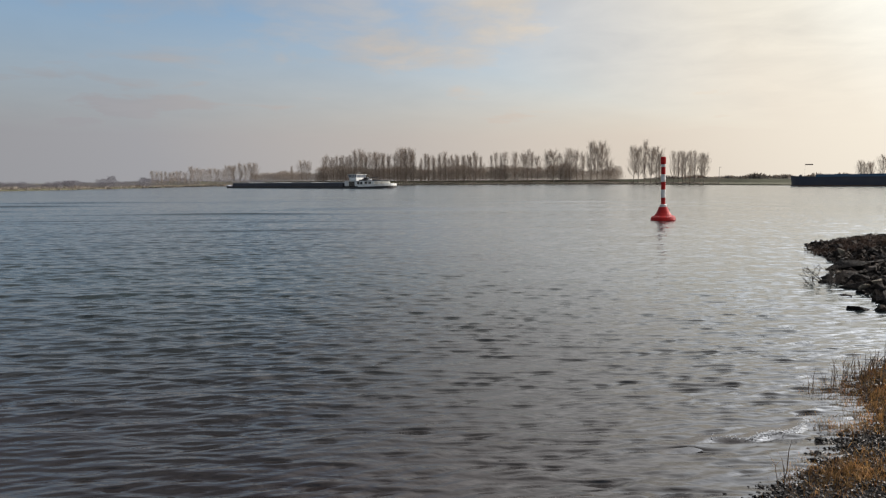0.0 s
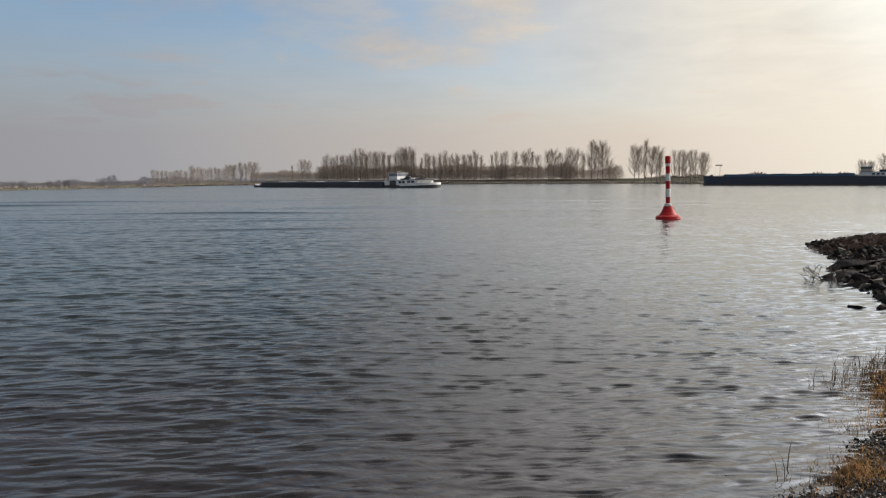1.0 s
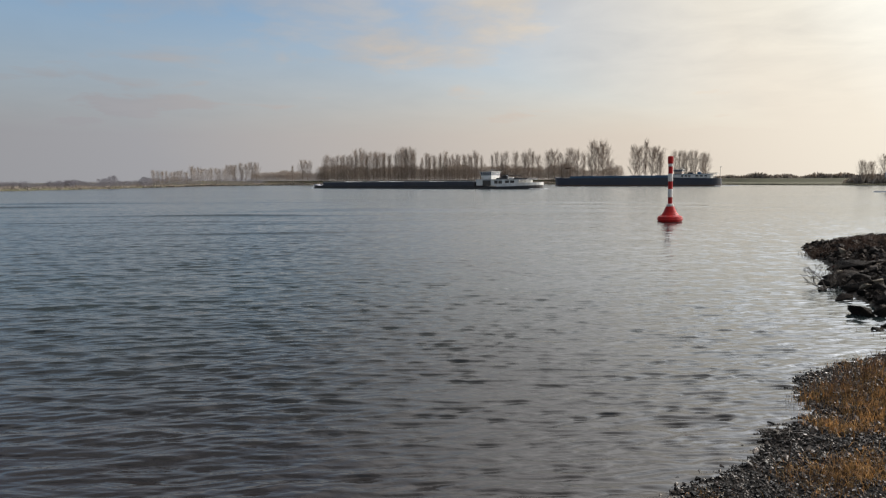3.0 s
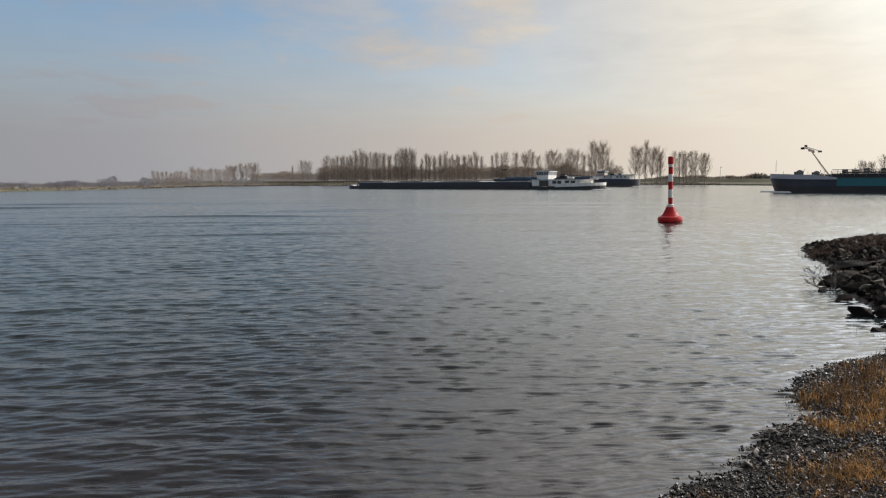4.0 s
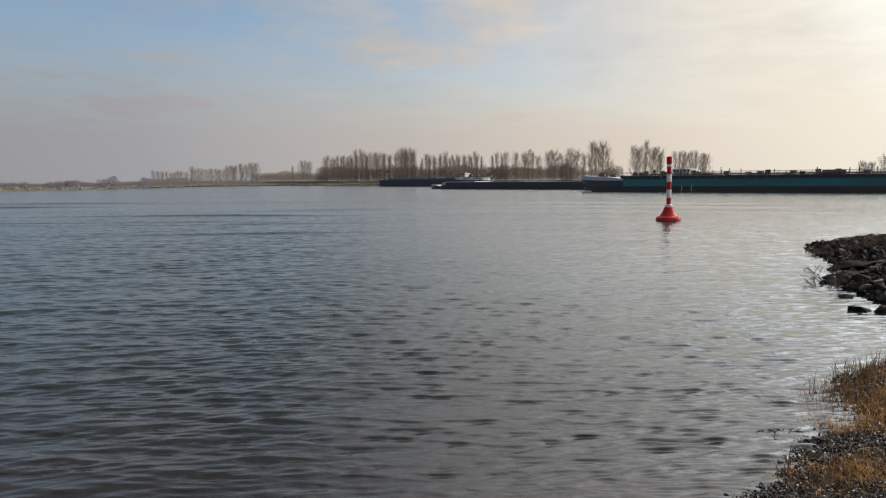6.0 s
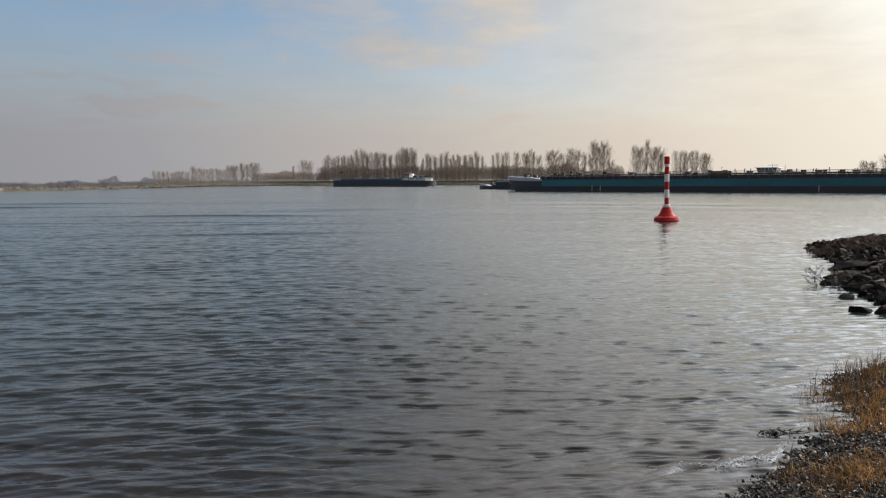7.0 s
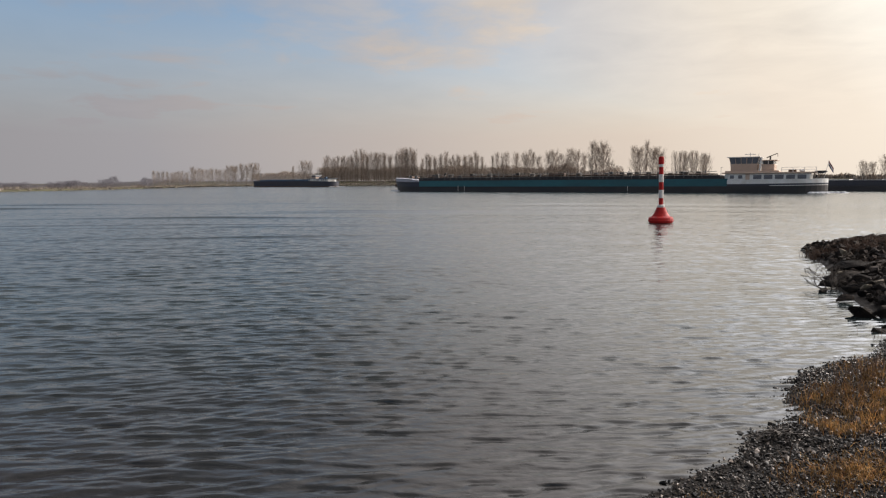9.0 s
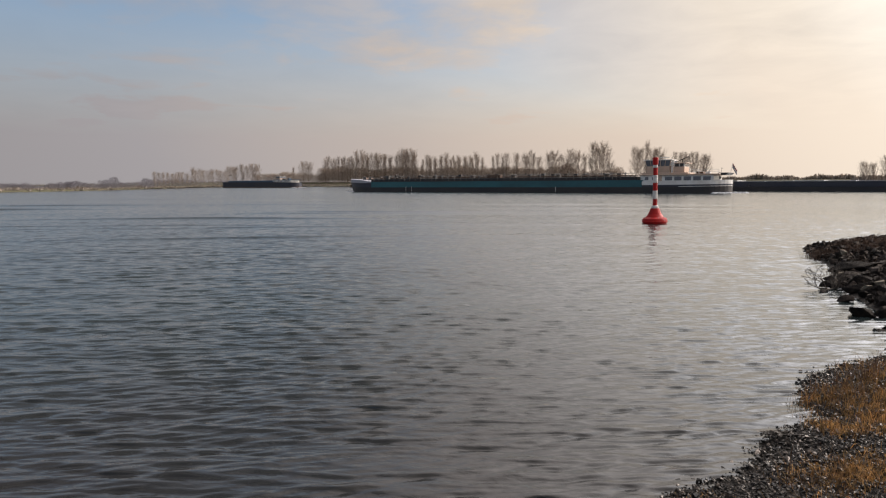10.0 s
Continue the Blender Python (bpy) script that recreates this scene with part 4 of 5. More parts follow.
    part("horn", boxed(-2.2, -1.5, -0.2, 0.2, 4.62, 5.0, 0.08), M_BLACK, mast)
    part("mast_stay", rodded((-3.4, 0, 5.0), (-0.6, 0, 0.4), 0.03), M_STEEL, mast)
    part("mast_foot", turned([(0.4, -0.5), (0.4, 0.1), (0.2, 0.2)], 10), M_BLACK, mast)
    return tagged(root, "long teal tanker barge with a white stern and cream wheelhouse", "ship"), mast


def make_freighter():
    """The low dark ship whose white cabins go first: cabins towards +55."""
    L, B = 110.0, 11.4
    root = new("dry_cargo_ship")
    xs, hb = outline(L, B, 7.0, 9.0)
    up = lambda x: 0.5 * max(0.0, (x - 40) / 15) ** 1.5
    part("lower_hull", band(xs, hb, lambda x: -2.0, lambda x: 0.75 + up(x), grow_low=-0.05), M_BLACK, root, "black painted hull")
    part("hull_side", band(xs, hb, lambda x: 0.75 + up(x), lambda x: 1.1, x1=32), M_BLACK, root)
    part("cargo_coaming", boxed(-46, 31.5, -4.9, 4.9, 1.05, 2.4, 0.1), M_NAVY, root, "dark cargo hold coaming")
    rng = random.Random(9)
    for i in range(12):
        x0 = -45.6 + i * 6.4
        h = 2.62 + 0.08 * math.sin(i * 1.9) + rng.uniform(0, 0.06)
        part("hatch_cover", boxed(x0, x0 + 6.3, -4.95, 4.95, 2.402, h, 0.06), M_HATCH, root)
    part("bow_bulwark", band(xs, hb, lambda x: 1.1, lambda x: 1.1 + 0.5 * min(1.0, (-47.9 - x) / 2), x1=-48, grow_high=0.1), M_BOWGREY, root, "pale grey bow bulwark")
    part("bow_deck", boxed(-52, -46.2, -3.8, 3.8, 1.1, 1.45, 0.1), M_BLACK, root)
    winch(root, -50.2, -0.3, 1.45, 1.0)
    part("bow_mast", rodded((-48.4, 0, 1.4), (-48.4, 0, 3.2), 0.08, 0.05), M_BLACK, root)
    part("stern_bulwark", band(xs, hb, lambda x: 0.75 + up(x), lambda x: 1.65 + 1.0 * up(x), x0=41, grow_high=0.12), M_WHITE, root, "white painted bulwark")
    house = part("deckhouse", boxed(32.2, 49.0, -4.7, 4.7, 1.0, 3.05, 0.15), M_WHITE, root, "white deckhouse with dark windows")
    windows(house, 39.4, 42.8, 2, -4.7, 1.75, 2.75, 0.3)
    windows(house, 43.6, 47.6, 2, -4.7, 1.95, 2.75, 0.4)
    # Dark sheet on the wall in place of the shadow inside an opening.
    part("passage", boxed(34.9, 38.2, -4.74, -4.6, 1.05, 2.85), M_GLASS, house, "dark sheet for the shade in an open passage")
    part("cabin_roof", boxed(31.8, 50.6, -4.9, 4.9, 3.052, 3.2, 0.05), M_HATCH, house)
    wheelhouse(root, 33.0, 37.0, 2.6, 3.2, 5.8, M_WHITE)
    part("mast", rodded((38.6, 0.5, 3.2), (38.6, 0.5, 6.4), 0.07, 0.04), M_BLACK, root)
    part("side_box", boxed(40.0, 44.5, -4.2, -2.9, 3.21, 3.6, 0.06), M_BLACK, root)
    # a small dark car and a folded crane on the roof
    car = part("roof_car", boxed(40.2, 43.6, -2.6, -0.9, 3.45, 3.95, 0.15), M_BLACK, root)
    part("car_cabin", boxed(40.8, 42.9, -2.5, -1.0, 3.952, 4.45, 0.18), M_GLASS, car)
    for x in (40.9, 42.9):
        bm = rodded((x, -2.63, 3.48), (x, -2.4, 3.48), 0.28, sides=12)
        part("wheel", bm, M_BLACK, car)
    arm = part("deck_crane", rodded((39.6, 1.5, 3.2), (39.6, 1.5, 4.8), 0.2), M_BLACK, root)
    part("crane_arm", rodded((39.6, 1.5, 4.7), (46.8, 1.5, 4.2), 0.16, 0.1), M_BLACK, arm)
    part("stern_awning", boxed(46.5, 51.8, -3.9, 3.9, 3.22, 3.55, 0.08), M_BLACK, root)
    part("lifeboat", boxed(44.8, 46.4, -3.9, -2.8, 3.2, 3.75, 0.25), M_WHITE, root)
    railing(root, 49.4, 53, -4.0, 2.2, 3.0, 1.2, M_WHITE)
    bollards(root, [(-49, -3.2), (-30, -5.4), (0, -5.4), (20, -5.4), (53, -3.0)], 1.1)
    foam(root, xs, hb, -57, -53, 3, 0.6, 0.3)
    foam(root, xs, hb, 53, 57, 4, 0.6, 0.15)
    return tagged(root, "low dark cargo barge with grey hatch covers and white deckhouse", "ship")


def make_coaster():
    """The high empty ship with a navy hull: bow at -39, stern at 39."""
    L, B = 78.0, 9.6
    root = new("cargo_ship")
    xs, hb = outline(L, B, 6.0, 5.0)
    top = lambda x: 3.9 + 0.5 * max(0.0, (-x - 30) / 9) ** 1.5 - 0.5 * max(0.0, (x - 10) / 29) ** 1.2
    part("hull", band(xs, hb, lambda x: -1.2, lambda x: top(x) - 0.35, grow_low=-0.05, bow=0.6), M_NAVY, root, "dark navy painted high hull")
    part("boot_topping", band(xs, hb + 0.025, lambda x: -1.0, lambda x: 0.55, bow=0.2), M_RUST, root, "rust-red strip along the waterline")
    part("gunwale", band(xs, hb + 0.07, lambda x: top(x) - 0.35, lambda x: top(x), bow=0.6), M_NAVY, root)
    part("cargo_coaming", boxed(-30, 17.5, -3.9, 3.9, 2.6, 4.55, 0.1), M_BLUE, root, "blue cargo hold coaming")
    for i in range(8):
        x0 = -29.8 + i * 5.9
        part("hatch_cover", boxed(x0, x0 + 5.75, -4.0, 4.0, 4.552, 4.85 + 0.1 * (i % 2), 0.06), M_BLUE, root)
    winch(root, -35.3, 0.0, 3.8, 0.9)
    house = part("deckhouse", boxed(19, 35.0, -3.9, 3.9, 2.3, 5.2, 0.15), M_WHITE, root, "white deckhouse")
    windows(house, 22.5, 27.0, 3, -3.9, 4.1, 4.85, 0.5)
    windows(house, 28.5, 34.0, 3, -3.9, 4.1, 4.85, 0.6)
    part("cabin_roof", boxed(18.6, 36.5, -4.1, 4.1, 5.202, 5.4, 0.05), M_BLUE, house)
    wheelhouse(root, 19.4, 22.6, 2.3, 5.4, 7.5, M_CREAM)
    part("mast", rodded((24.4, 0, 5.4), (24.4, 0, 8.4), 0.06, 0.04), M_STEEL, root)
    part("deck_crate", boxed(25.2, 27.4, -2.4, -0.8, 5.402, 6.2, 0.08), M_BLACK, root)
    part("funnel", boxed(29, 30.4, -0.8, 0.8, 5.4, 6.3, 0.1), M_BLUE, root)
    part("stern_awning", boxed(32, 37.5, -3.0, 3.0, 5.65, 5.8, 0.05), M_BLACK, root)
    for x in (32.3, 37.2):
        part("awning_post", rodded((x, -2.8, 3.0), (x, -2.8, 5.66), 0.05), M_WHITE, root)
    part("bow_mast", rodded((-34.0, 0, 3.8), (-34.0, 0, 9.2), 0.022, 0.018), M_STEEL, root)
    part("pennant", boxed(-34.0, -31.2, -0.02, 0.02, 8.7, 9.15), M_RUST, root)
    railing(root, 18, 37, -4.3, 3.4, 4.3, 1.9, M_WHITE)
    bollards(root, [(-36, -2.2), (-20, -4.4), (0, -4.4), (15, -4.4), (37, -2.0)], 3.4)
    foam(root, xs, hb, 37, 46, 6, 0.9, 0.3)
    foam(root, xs, hb, -41, -36, 7, 0.4, 0.2)
    return tagged(root, "high empty navy cargo barge with blue hatches and white deckhouse", "ship")


tanker, mast = make_tanker()
freighter = make_freighter()
coaster = make_coaster()


# ---- the stone groyne ----
def rock_mesh(name, seed, material, corners=10, flat=0.75, worn=True):
    """A broken stone: the hull of scattered corners, its edges worn."""
    rng = random.Random(seed)
    bm = bmesh.new()
    for _ in range(corners):
        d = Vector((rng.gauss(0, 1), rng.gauss(0, 1), rng.gauss(0, 1))).normalized() * rng.uniform(0.8, 1.1)
        bm.verts.new((d.x, d.y * 0.8, d.z * flat))
    got = bmesh.ops.convex_hull(bm, input=bm.verts)
    bmesh.ops.delete(bm, geom=list({v for v in got["geom_interior"] + got["geom_unused"] if isinstance(v, bmesh.types.BMVert)}), context="VERTS")
    if worn:
        bmesh.ops.bevel(bm, geom=list(bm.edges), offset=0.035, segments=1, affect="EDGES")
    me = bpy.data.meshes.new(name)
    bm.to_mesh(me)
    bm.free()
    me.materials.append(material)
    return me


def make_groyne():
    root = new("stone_groyne")
    tagged(root, "groyne of dark broken basalt boulders at the water", "groyne")
    kinds = [rock_mesh("boulder", 40 + i, M_BOULDER) for i in range(10)]
    rng = random.Random(17)
    placed = 0
    tries = 0
    spots = []
    while placed < 285 and tries < 20000:
        tries += 1
        x, y = rng.uniform(7.4, 22), rng.uniform(10.2, 25.5)
        if x / y > 0.92:
            continue
        d = float(inland(x, y))
        s = rng.choice((0.08, 0.10, 0.13, 0.16, 0.19)) * (1.0 if y < 16 else 0.8)
        if d < s * 1.05 or y < 10.6:
            continue
        if any((x - a) ** 2 + (y - b) ** 2 < (0.55 * (s + c)) ** 2 for a, b, c in spots):
            continue
        spots.append((x, y, s))
        ob = new("boulder", rng.choice(kinds))
        ob.parent = root
        z = float(ground_z(x, y)) + s * rng.uniform(0.15, 0.45)
        ob.matrix_basis = Matrix.LocRotScale((x, y, z), Euler((rng.uniform(-0.5, 0.5), rng.uniform(-0.5, 0.5), rng.uniform(0, 6.3))), (s * rng.uniform(0.9, 1.5), s * rng.uniform(0.8, 1.2), s * rng.uniform(0.8, 1.4)))
        placed += 1
    # a few paler stones among the dark ones
    for x, y, s, h in ((8.75, 12.5, 0.11, 0.2), (9.05, 12.5, 0.13, 0.28), (11.2, 17.0, 0.12, 0.42), (9.25, 14.1, 0.1, 0.24)):
        ob = new("boulder", rock_mesh("pale_boulder", int(x * 100), M_PALE))
        ob.parent = root
        ob.matrix_basis = Matrix.LocRotScale((x, y, h), Euler((0.2, 0.3, x)), (s * 1.3, s, s * 0.8))
    # broken rubble between the boulders
    nrng = np.random.RandomState(23)
    rx, ry = nrng.uniform(7.6, 20, 16000), nrng.uniform(10.4, 25.5, 16000)
    ok = (rx / ry < 0.92) & (inland(rx, ry) > 0.05)
    rx, ry = rx[ok][:6000], ry[ok][:6000]
    rs = np.exp(nrng.normal(math.log(0.06), 0.45, len(rx))).clip(0.025, 0.14)
    rz = ground_z(rx, ry) + rs * nrng.uniform(0, 0.9, len(rx))
    shapes = [rock_mesh("stone", 90 + i, M_BOULDER, 10, 0.75, False) for i in range(6)]
    data = [(np.array([tuple(q.co) for q in me.vertices]), [tuple(q.vertices) for q in me.polygons]) for me in shapes]
    verts, faces, base = [], [], 0
    for i in range(len(rx)):
        v, f = data[i % 6]
        r = np.array(Euler(tuple(nrng.uniform(-0.8, 0.8, 3))).to_matrix())
        verts.append((v * rs[i] * nrng.uniform(0.7, 1.4, 3)) @ r.T + (rx[i], ry[i], rz[i]))
        faces += [tuple(base + k for k in q) for q in f]
        base += len(v)
    rub = raw_mesh("rubble", np.vstack(verts).tolist(), faces, M_BOULDER)
    rub.parent = root
    tagged(rub, kind="stuff")
    # larger single blocks at the foot, where the cove begins
    for x, y, s, h, long in ((8.09, 12.1, 0.17, 0.04, 1.2), (7.5, 10.75, 0.28, 0.03, 1.2), (7.8, 10.7, 0.22, 0.06, 1.0), (7.1, 9.7, 0.2, -0.03, 1.4), (7.38, 9.75, 0.18, 0.0, 1.2), (8.37, 13.3, 0.17, -0.02, 1.4),
                             (8.75, 13.7, 0.2, 0.06, 1.3), (9.0, 13.85, 0.22, 0.12, 1.2), (8.9, 12.9, 0.3, 0.14, 1.4), (9.3, 12.7, 0.3, 0.2, 1.2), (9.48, 14.0, 0.34, 0.16, 1.5), (9.2, 13.3, 0.24, 0.2, 1.2),
                             (10.2, 15.1, 0.42, 0.24, 1.7), (10.9, 15.0, 0.36, 0.3, 1.2), (11.2, 14.6, 0.45, 0.36, 1.2), (8.45, 11.5, 0.26, 0.12, 1.3), (13.0, 21.9, 0.2, 0.0, 1.5), (12.75, 21.1, 0.18, 0.0, 1.8), (12.3, 20.0, 0.16, 0.0, 1.7),
                             (13.4, 21.5, 0.18, 0.1, 1.2), (14.9, 20.8, 0.22, 0.42, 1.2), (14.5, 20.9, 0.16, 0.4, 1.3), (14.2, 21.3, 0.2, 0.26, 1.3),
                             (13.9, 21.6, 0.26, 0.2, 1.1), (14.7, 21.5, 0.24, 0.36, 1.2), (15.3, 21.7, 0.28, 0.36, 1.0), (15.9, 21.6, 0.3, 0.4, 1.1), (16.5, 21.9, 0.34, 0.42, 1.0), (17.2, 21.8, 0.3, 0.44, 1.2), (17.9, 22.0, 0.36, 0.42, 1.0), (13.2, 21.2, 0.22, 0.12, 1.3)):
        ob = new("boulder", rng.choice(kinds))
        ob.parent = root
        ob.matrix_basis = Matrix.LocRotScale((x, y, h), Euler((rng.uniform(-0.5, 0.5), rng.uniform(-0.4, 0.4), rng.uniform(-0.8, 0.8))), (s * min(long, 1.4), s * 0.85, s * 0.85))


make_groyne()


def make_shrub():
    """A leafless shrub standing in the shallows at the groyne."""
    rng = random.Random(31)
    root = new("bare_shrub")
    root.location = (8.74, 13.55, -0.16)
    bm = bmesh.new()

    def fork(base, way, length, r, depth):
        tip = base + way * length
        rod(bm, base, tip, r, r * 0.7, 5)
        if depth == 0:
            return
        for _ in range(3):
            w = (way + Vector((rng.gauss(0, 0.5), rng.gauss(0, 0.5), rng.gauss(0.1, 0.3)))).normalized()
            fork(base + way * length * rng.uniform(0.6, 1), w, length * rng.uniform(0.5, 0.85), r * 0.66, depth - 1)
    for a in (-0.8, -0.45, 0.0, 0.35, 0.8):
        w = Vector((math.sin(a), rng.uniform(-0.3, 0.3), math.cos(a))).normalized()
        fork(Vector((a * 0.12, 0, 0)), w, rng.uniform(0.25, 0.36), 0.013, 4)
    part("branches", bm, M_SHRUB, root)
    tagged(root, "leafless twiggy shrub standing in shallow water", "shrub")


make_shrub()


# ---- the beach ----
def make_gravel():
    """Pebbles: the nearest singly, the rest together."""
    root = new("gravel_bed")
    tagged(root, "wet dark river pebbles lying on the beach", "gravel")
    kinds = [rock_mesh("pebble", 70 + i, M_PEBBLE, 9, 0.66, False) for i in range(8)]
    arrays = []
    for me in kinds:
        # triangles of the shared pebbles
        v = np.array([tuple(p.co) for p in me.vertices])
        f = np.array([tuple(p.vertices) for p in me.polygons])
        arrays.append((v, f))
    rng = np.random.RandomState(12)
    n = 165000
    x, y = rng.uniform(0.3, 8.0, n), rng.uniform(3.4, 9.6, n)
    ok = (np.abs(x / y) < 0.86)
    x, y = x[ok], y[ok]
    d = inland(x, y)
    ok = (d > -0.75) & (d < 3.4)
    # sparse under water, close on the beach
    keep = rng.uniform(0, 1, len(x)) < np.clip(0.35 + 0.9 * (d + 0.5), 0.2, 1.0)
    ok &= keep
    x, y, d = x[ok][:32000], y[ok][:32000], d[ok][:32000]
    size = np.exp(rng.normal(math.log(0.0118), 0.38, len(x))).clip(0.007, 0.05)
    # coarser and thinner where the beach goes on behind
    bx, by = rng.uniform(-6, 7, 30000), rng.uniform(-4, 4.4, 30000)
    ok = (inland(bx, by) > -0.2) & ((by < 3.2) | (np.abs(bx / np.maximum(by, 0.1)) > 0.88))
    bx, by = bx[ok][:8000], by[ok][:8000]
    x, y = np.concatenate([x, bx]), np.concatenate([y, by])
    size = np.concatenate([size, np.exp(rng.normal(math.log(0.018), 0.35, len(bx))).clip(0.009, 0.05)])
    z = ground_z(x, y) + size * rng.uniform(0.1, 0.8, len(x))
    near = np.argsort(-(size * np.where((x > 1.5) & (x < 4.5) & (y < 6.4), 1.0, 0.0)))[:300]
    single = np.zeros(len(x), bool)
    single[near] = True
    verts, faces, base = [], [], 0
    for i in range(len(x)):
        e = Euler(tuple(rng.uniform(-0.5, 0.5, 2)) + (rng.uniform(0, 6.28),))
        s = size[i] * rng.uniform(0.75, 1.3, 3)
        if single[i]:
            ob = new("pebble", kinds[i % 8])
            ob.parent = root
            ob.matrix_basis = Matrix.LocRotScale((x[i], y[i], z[i]), e, tuple(s))
            continue
        v, f = arrays[i % 8]
        r = np.array(e.to_matrix())
        verts.append((v * s) @ r.T + (x[i], y[i], z[i]))
        faces.append(f + base)
        base += len(v)
    ob = raw_mesh("small_gravel", np.vstack(verts).tolist(), np.vstack(faces).tolist(), M_PEBBLE)
    ob.parent = root
    tagged(ob, kind="stuff")


make_gravel()


def blades(name, label, clumps, material, seed, category="grass", thick=0.0017, more=2.0, tight=0.0):
    """Dry blades in tufts: x, y, radius, count, height, lean; tight: radius of the small tussocks that they grow in."""
    rng = np.random.RandomState(seed)
    verts, faces = [], []
    for cx, cy, rad, count, tall, lean in clumps:
        count = max(3, int(count * more))
        px, py = cx + rng.normal(0, rad / 2, count), cy + rng.normal(0, rad / 2, count)
        if tight:
            home = np.arange(count) // 24 * 24
            px, py = px[home] + rng.normal(0, tight, count), py[home] + rng.normal(0, tight, count)
        pz = ground_z(px, py) - 0.01
        for x, y, z in zip(px, py, pz):
            h = tall * rng.uniform(0.35, 1.1)
            a = rng.uniform(0, math.tau)
            l = lean * h * rng.uniform(0.1, 1.5)
            dx, dy = math.cos(a) * l, math.sin(a) * l
            w = thick * rng.uniform(0.7, 1.4)
            b = rng.uniform(0, math.tau)
            i = len(verts)
            for f, g, q in ((0.0, 0.0, 1.0), (0.3, 0.6, 0.8)):
                for k in range(3):
                    c = b + k * math.tau / 3
                    verts.append((x + dx * f + math.cos(c) * w * q, y + dy * f + math.sin(c) * w * q, z + h * g))
            verts.append((x + dx, y + dy, z + h * 0.93))
            for k in range(3):
                j = (k + 1) % 3
                faces += [(i + k, i + j, i + 3 + j, i + 3 + k), (i + 3 + k, i + 3 + j, i + 6)]
    ob = raw_mesh(name, verts, faces, material)
    return tagged(ob, label, category, kind="stuff")


def make_grass():
    rng = random.Random(44)
    tufts = [(3.85, 5.65, 0.35, 170, 0.14, 0.8), (4.12, 6.3, 0.4, 150, 0.16, 0.7), (4.43, 6.3, 0.45, 170, 0.15, 0.8), (4.8, 6.45, 0.5, 180, 0.15, 0.8), (4.2, 5.95, 0.25, 110, 0.17, 0.7),
             (5.2, 6.9, 0.5, 190, 0.15, 0.7), (3.15, 4.53, 0.32, 420, 0.1, 0.9), (2.9, 4.36, 0.28, 200, 0.08, 0.9), (1.94, 4.26, 0.16, 130, 0.05, 0.9),
             (3.48, 4.62, 0.25, 130, 0.1, 0.9), (3.95, 5.4, 0.35, 170, 0.1, 0.9), (5.5, 7.3, 0.5, 150, 0.15, 0.7), (4.5, 5.9, 0.5, 190, 0.11, 0.8)]
    for _ in range(60):
        x, y = rng.uniform(2.4, 8), rng.uniform(3.8, 8.2)
        if float(inland(x, y)) > 0.5:
            tufts.append((x, y, rng.uniform(0.12, 0.4), rng.randint(15, 55), rng.uniform(0.04, 0.1), 0.9))
    blades("dry_grass", "tufts of dry orange-brown grass on gravel", tufts, M_STRAW, 2, tight=0.085)
    reeds = []
    for _ in range(20):
        t = rng.random()
        x, y = 4.35 + 1.5 * t + rng.gauss(0, 0.1), 6.65 + 0.9 * t + rng.gauss(0, 0.12)
        reeds.append((x, y, 0.12, rng.randint(3, 7), rng.uniform(0.2, 0.42), 0.35))
    reeds += [(2.75, 4.62, 0.05, 3, 0.34, 0.25), (2.6, 4.42, 0.06, 3, 0.3, 0.3), (6.75, 9.5, 0.2, 6, 0.3, 0.3), (7.0, 10.4, 0.12, 5, 0.3, 0.2), (7.45, 12.2, 0.15, 3, 0.25, 0.2), (7.0, 9.0, 0.15, 5, 0.26, 0.3), (4.12, 6.62, 0.05, 5, 0.36, 0.2),
              (4.45, 6.75, 0.08, 8, 0.4, 0.25), (4.95, 6.85, 0.08, 9, 0.4, 0.25)]
    mat_top = []
    for _ in range(40):
        t = rng.random()
        mat_top.append((11.6 + 4.2 * t + rng.gauss(0, 0.3), 18.4 + 1.9 * t + rng.gauss(0, 0.5), 0.5, rng.randint(30, 60), rng.uniform(0.18, 0.34), 0.9))
    for _ in range(16):
        mat_top.append((rng.uniform(10, 16), rng.uniform(13.5, 18), 0.5, 26, 0.26, 0.9))
    blades("groyne_weeds", "withered brown weeds growing between boulders", mat_top, M_WEED, 9, "weeds", 0.004, 2.6)
    blades("dead_reeds", "thin dead brown reed stalks at the water's edge", reeds, M_REED, 3, "reeds", 0.0034, 0.9)


make_grass()


def make_driftwood():
    """A dark tangle of wet twigs caught at the water's edge."""
    rng = random.Random(52)
    root = new("driftwood")
    root.location = (3.16, 5.52, float(ground_z(3.16, 5.52)) + 0.026)
    for k in range(40):
        a = rng.uniform(-0.7, 0.7) + (math.pi if k % 2 else 0)
        l = rng.uniform(0.06, 0.15)
        s = Vector((rng.gauss(0, 0.08), rng.uniform(-0.05, 0.05), rng.uniform(0.0, 0.02)))
        mid = s + Vector((math.cos(a) * l * 0.6, math.sin(a) * l * 0.6, rng.uniform(0.0, 0.03)))
        bm = bmesh.new()
        rod(bm, s, mid, 0.007, 0.006, 5)
        rod(bm, mid, mid + Vector((math.cos(a + 0.5) * l * 0.5, math.sin(a + 0.5) * l * 0.5, rng.uniform(-0.02, 0.025))), 0.006, 0.003, 5)
        part("twig", bm, M_TWIG, root)
    tagged(root, "tangle of dark wet twigs washed up on gravel", "driftwood")


make_driftwood()


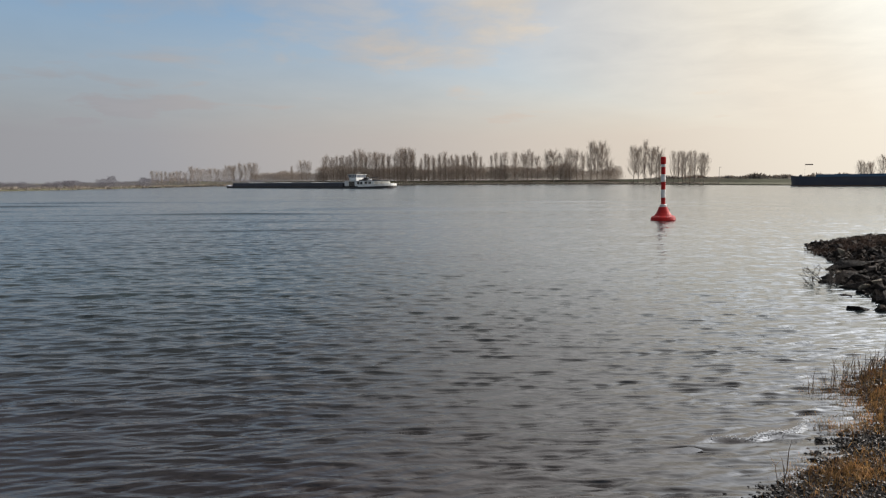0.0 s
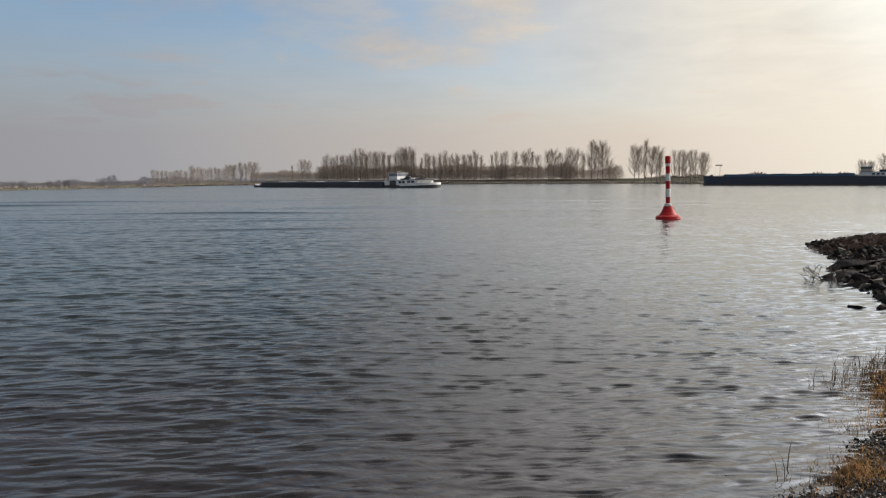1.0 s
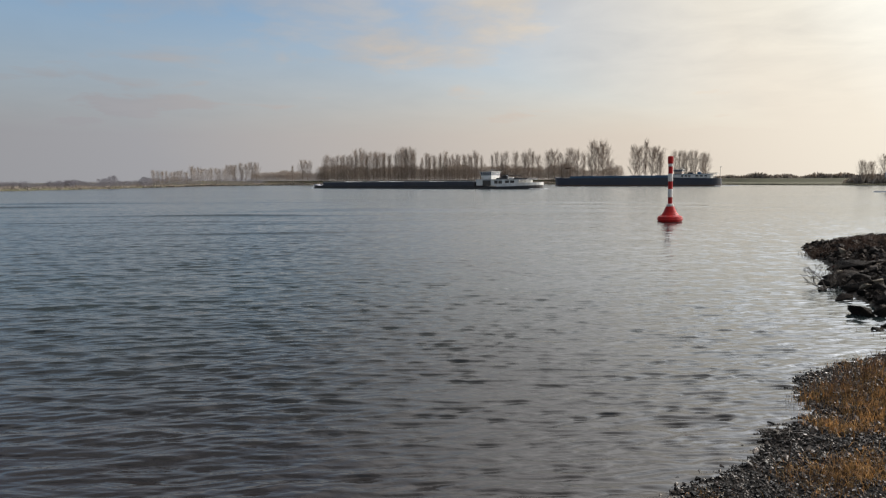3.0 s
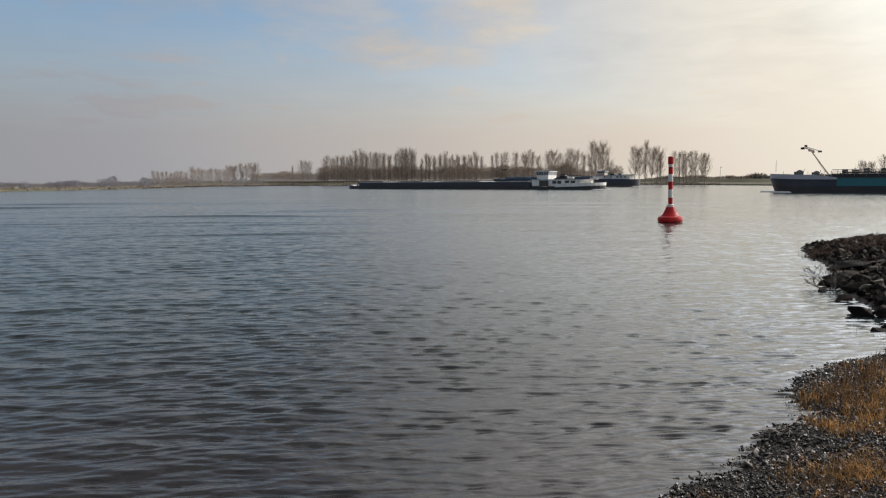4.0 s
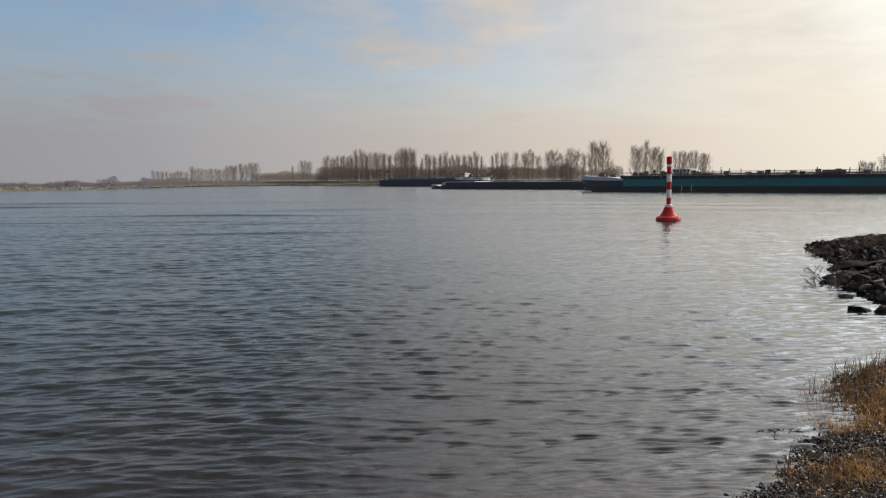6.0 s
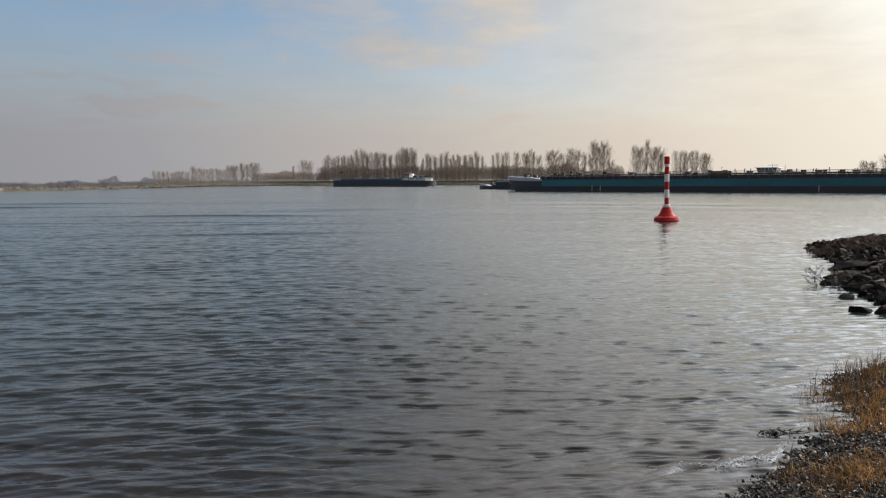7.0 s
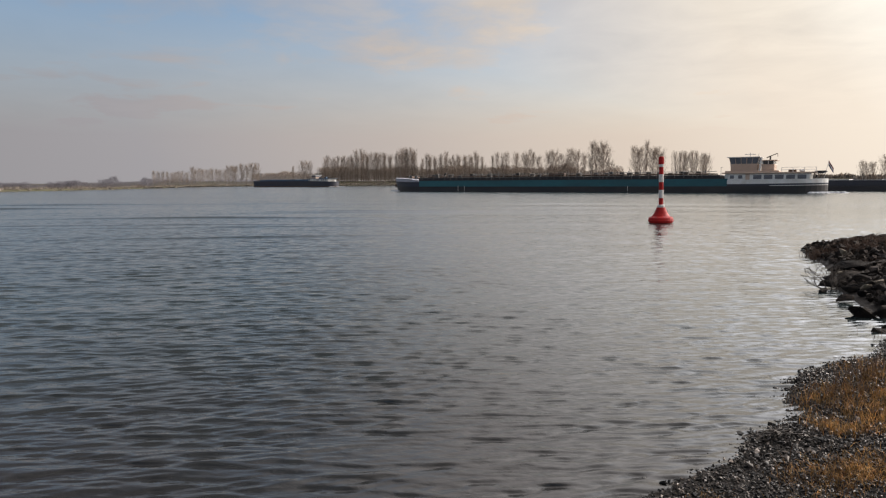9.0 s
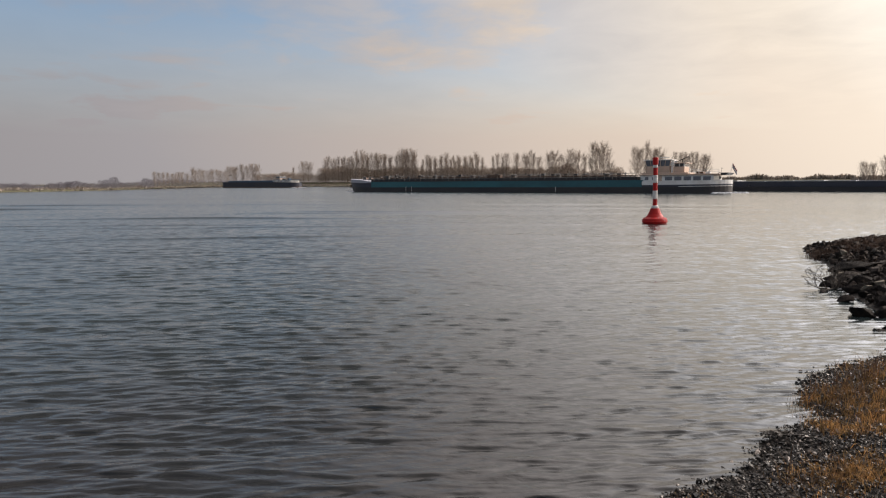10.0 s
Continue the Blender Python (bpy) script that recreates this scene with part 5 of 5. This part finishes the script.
def make_wavelet():
    """A low breaking ripple that runs up the beach, with broken crests."""
    rng = random.Random(61)
    root = new("breaking_wavelet")
    bm = bmesh.new()
    rows = []
    n = 60
    for i in range(n + 1):
        t = i / n
        x, y = 2.0 * t, 0.95 * t + 0.10 * math.sin(t * 7) + 0.03 * math.sin(t * 23)
        end = math.sin(math.pi * t) ** 0.6
        rows.append([bm.verts.new((x + o * 0.43, y - o * 0.9, z * end - 0.012)) for o, z in ((-0.2, 0.0), (-0.1, 0.016), (-0.03, 0.032), (0.015, 0.037), (0.045, 0.018), (0.085, 0.0))])
    for a, b in zip(rows, rows[1:]):
        for k in range(5):
            bm.faces.new((a[k], b[k], b[k + 1], a[k + 1]))
    bmesh.ops.recalc_face_normals(bm, faces=bm.faces)
    part("ridge", bm, M_WATER, root, smooth=True)
    # White lumps: foam, and also a stand-in for sun glints on the crest.
    fm = bmesh.new()
    for _ in range(330):
        t = min(0.97, max(0.03, rng.choice((rng.gauss(0.74, 0.07), rng.gauss(0.6, 0.05), rng.gauss(0.62, 0.16)))))
        x, y = 2.0 * t, 0.95 * t + 0.10 * math.sin(t * 7) + 0.03 * math.sin(t * 23)
        o = rng.gauss(0.02, 0.016)
        s = rng.uniform(0.0012, 0.005)
        c = Vector((x + o * 0.43, y - o * 0.9, 0.028 * math.sin(math.pi * t) ** 0.6 + rng.uniform(-0.004, 0.012)))
        top = fm.verts.new(c + Vector((0, 0, s * 0.8)))
        ring = [fm.verts.new(c + Vector((math.cos(k * 1.257) * s * 2.0, math.sin(k * 1.257) * s, -s * 0.4))) for k in range(5)]
        for k in range(5):
            fm.faces.new((ring[k], ring[(k + 1) % 5], top))
    tagged(part("foam", fm, M_FOAM, root, "white broken crests and painted sun glints"), "white broken crests and painted sun glints", kind="stuff")
    return tagged(root, "small breaking ripple with white crests near the beach", "wave")


wavelet = make_wavelet()


# ---- what moves ----
def along(depth, heading, s):
    """The pose of a ship s metres along its straight course, which crosses the view's axis at that depth."""
    a = radians(heading)
    return pose(s * math.cos(a), depth + s * math.sin(a), 0, 0, 0, heading)


def motions():
    # the level falls and rises with the wash of the ships, and the ripples drift in
    level = ((0, 0.085), (0.5, 0.10), (1.0, 0.12), (1.5, 0.115), (2.0, 0.095), (2.5, 0.0), (3.2, -0.02), (3.8, -0.03), (4.5, 0.0), (5.0, 0.035), (5.5, 0.05),
             (6.3, 0.06), (7.0, 0.045), (7.5, 0.0), (8.0, 0.0), (8.5, -0.015), (9.0, -0.045), (9.5, 0.0), (10.0, -0.015))
    walk(water, [(t, pose(-0.14 * t, -0.24 * t, z)) for t, z in level])
    # small waves run in to the beach, one after the other, and sink back
    runs = ((0.0, 1.75, 4.85, 0.085), (0.3, 1.85, 4.75, 0.09), (0.6, 1.95, 4.7, -0.06), (1.1, 0.6, 4.4, -0.06), (1.5, 0.95, 4.2, 0.115), (1.8, 1.0, 4.1, 0.10), (2.2, 0.7, 3.9, -0.02),
            (2.7, 0.8, 4.6, -0.12), (3.6, 0.8, 4.8, -0.12), (4.2, 0.95, 4.65, -0.05), (4.5, 1.1, 4.5, 0.0), (5.0, 1.45, 4.45, 0.03), (5.4, 1.5, 4.3, -0.06), (6.0, 1.0, 4.8, -0.08),
            (6.8, 1.2, 4.55, 0.045), (7.1, 1.3, 4.4, 0.035), (7.5, 1.0, 4.6, -0.10), (8.2, 0.95, 4.5, -0.03), (8.6, 1.0, 4.4, -0.10), (9.2, 1.0, 4.7, -0.12), (9.5, 1.15, 4.5, -0.03), (10.0, 1.3, 4.4, -0.06))
    walk(wavelet, [(t, pose(x, y, z)) for t, x, y, z in runs])
    bob = ((0.0, 13.18, -2.0, 1.0), (0.5, 13.3, -2.4, 0.8), (1.0, 13.42, -2.4, 0.5), (1.5, 13.5, -2.0, 0.0), (2.5, 13.48, -1.5, 0.0), (3.2, 13.46, -1.2, 0.0),
           (4.0, 13.46, -1.4, 0.0), (5.0, 13.48, -1.2, 0.4), (5.5, 13.40, -1.4, 0.6), (6.3, 13.26, -1.2, 0.6), (7.0, 13.12, -1.6, 0.4), (7.5, 12.95, -1.8, 0.3),
           (8.5, 12.84, -1.6, 0.2), (9.0, 12.76, -1.4, 0.2), (9.5, 12.58, -1.2, 0.0), (10.0, 12.36, -1.0, 0.0))
    walk(buoy, [(t, pose(x, 36.3 - 0.06 * t, -0.03, pitch, lean, 0)) for t, x, lean, pitch in bob])
    walk(freighter, [(t, along(225, -38, s)) for t, s in ((0, -79.0), (1, -56.9), (2, -35.5), (3, -14.0), (4, 7.7), (5, 29.3), (6, 50.9), (7, 71.9), (8, 92.5), (9, 113), (10, 133.5))])
    walk(coaster, [(t, along(350, -33, s)) for t, s in ((0, 212.3), (1, 177.9), (2, 141.8), (3, 107.5), (4, 72.0), (5, 31.5), (6, -6.6), (7, -45.0), (8, -83.4), (9, -120.5), (10, -154.8))])
    walk(tanker, [(t, along(176, -33.5, s)) for t, s in ((0, 219.0), (1, 198.5), (2, 178), (3, 158), (3.8, 142.2), (4.5, 128.3), (5, 118.2), (5.7, 103.2), (6.8, 80.0), (7.5, 66.6), (8, 56.9), (8.5, 47.8), (9, 38.6), (9.5, 29.6), (10, 20.8))])
    # the mast is raised until about 5 s, then folds down on the foredeck
    walk(mast, [(t, pose(-44.4, -1.0, 3.4, 0, turn, 0)) for t, turn in ((0, 0), (2.5, 0), (4.9, 0), (5.05, 12), (5.3, 75), (5.5, 112), (5.7, 121), (10, 121))])


motions()
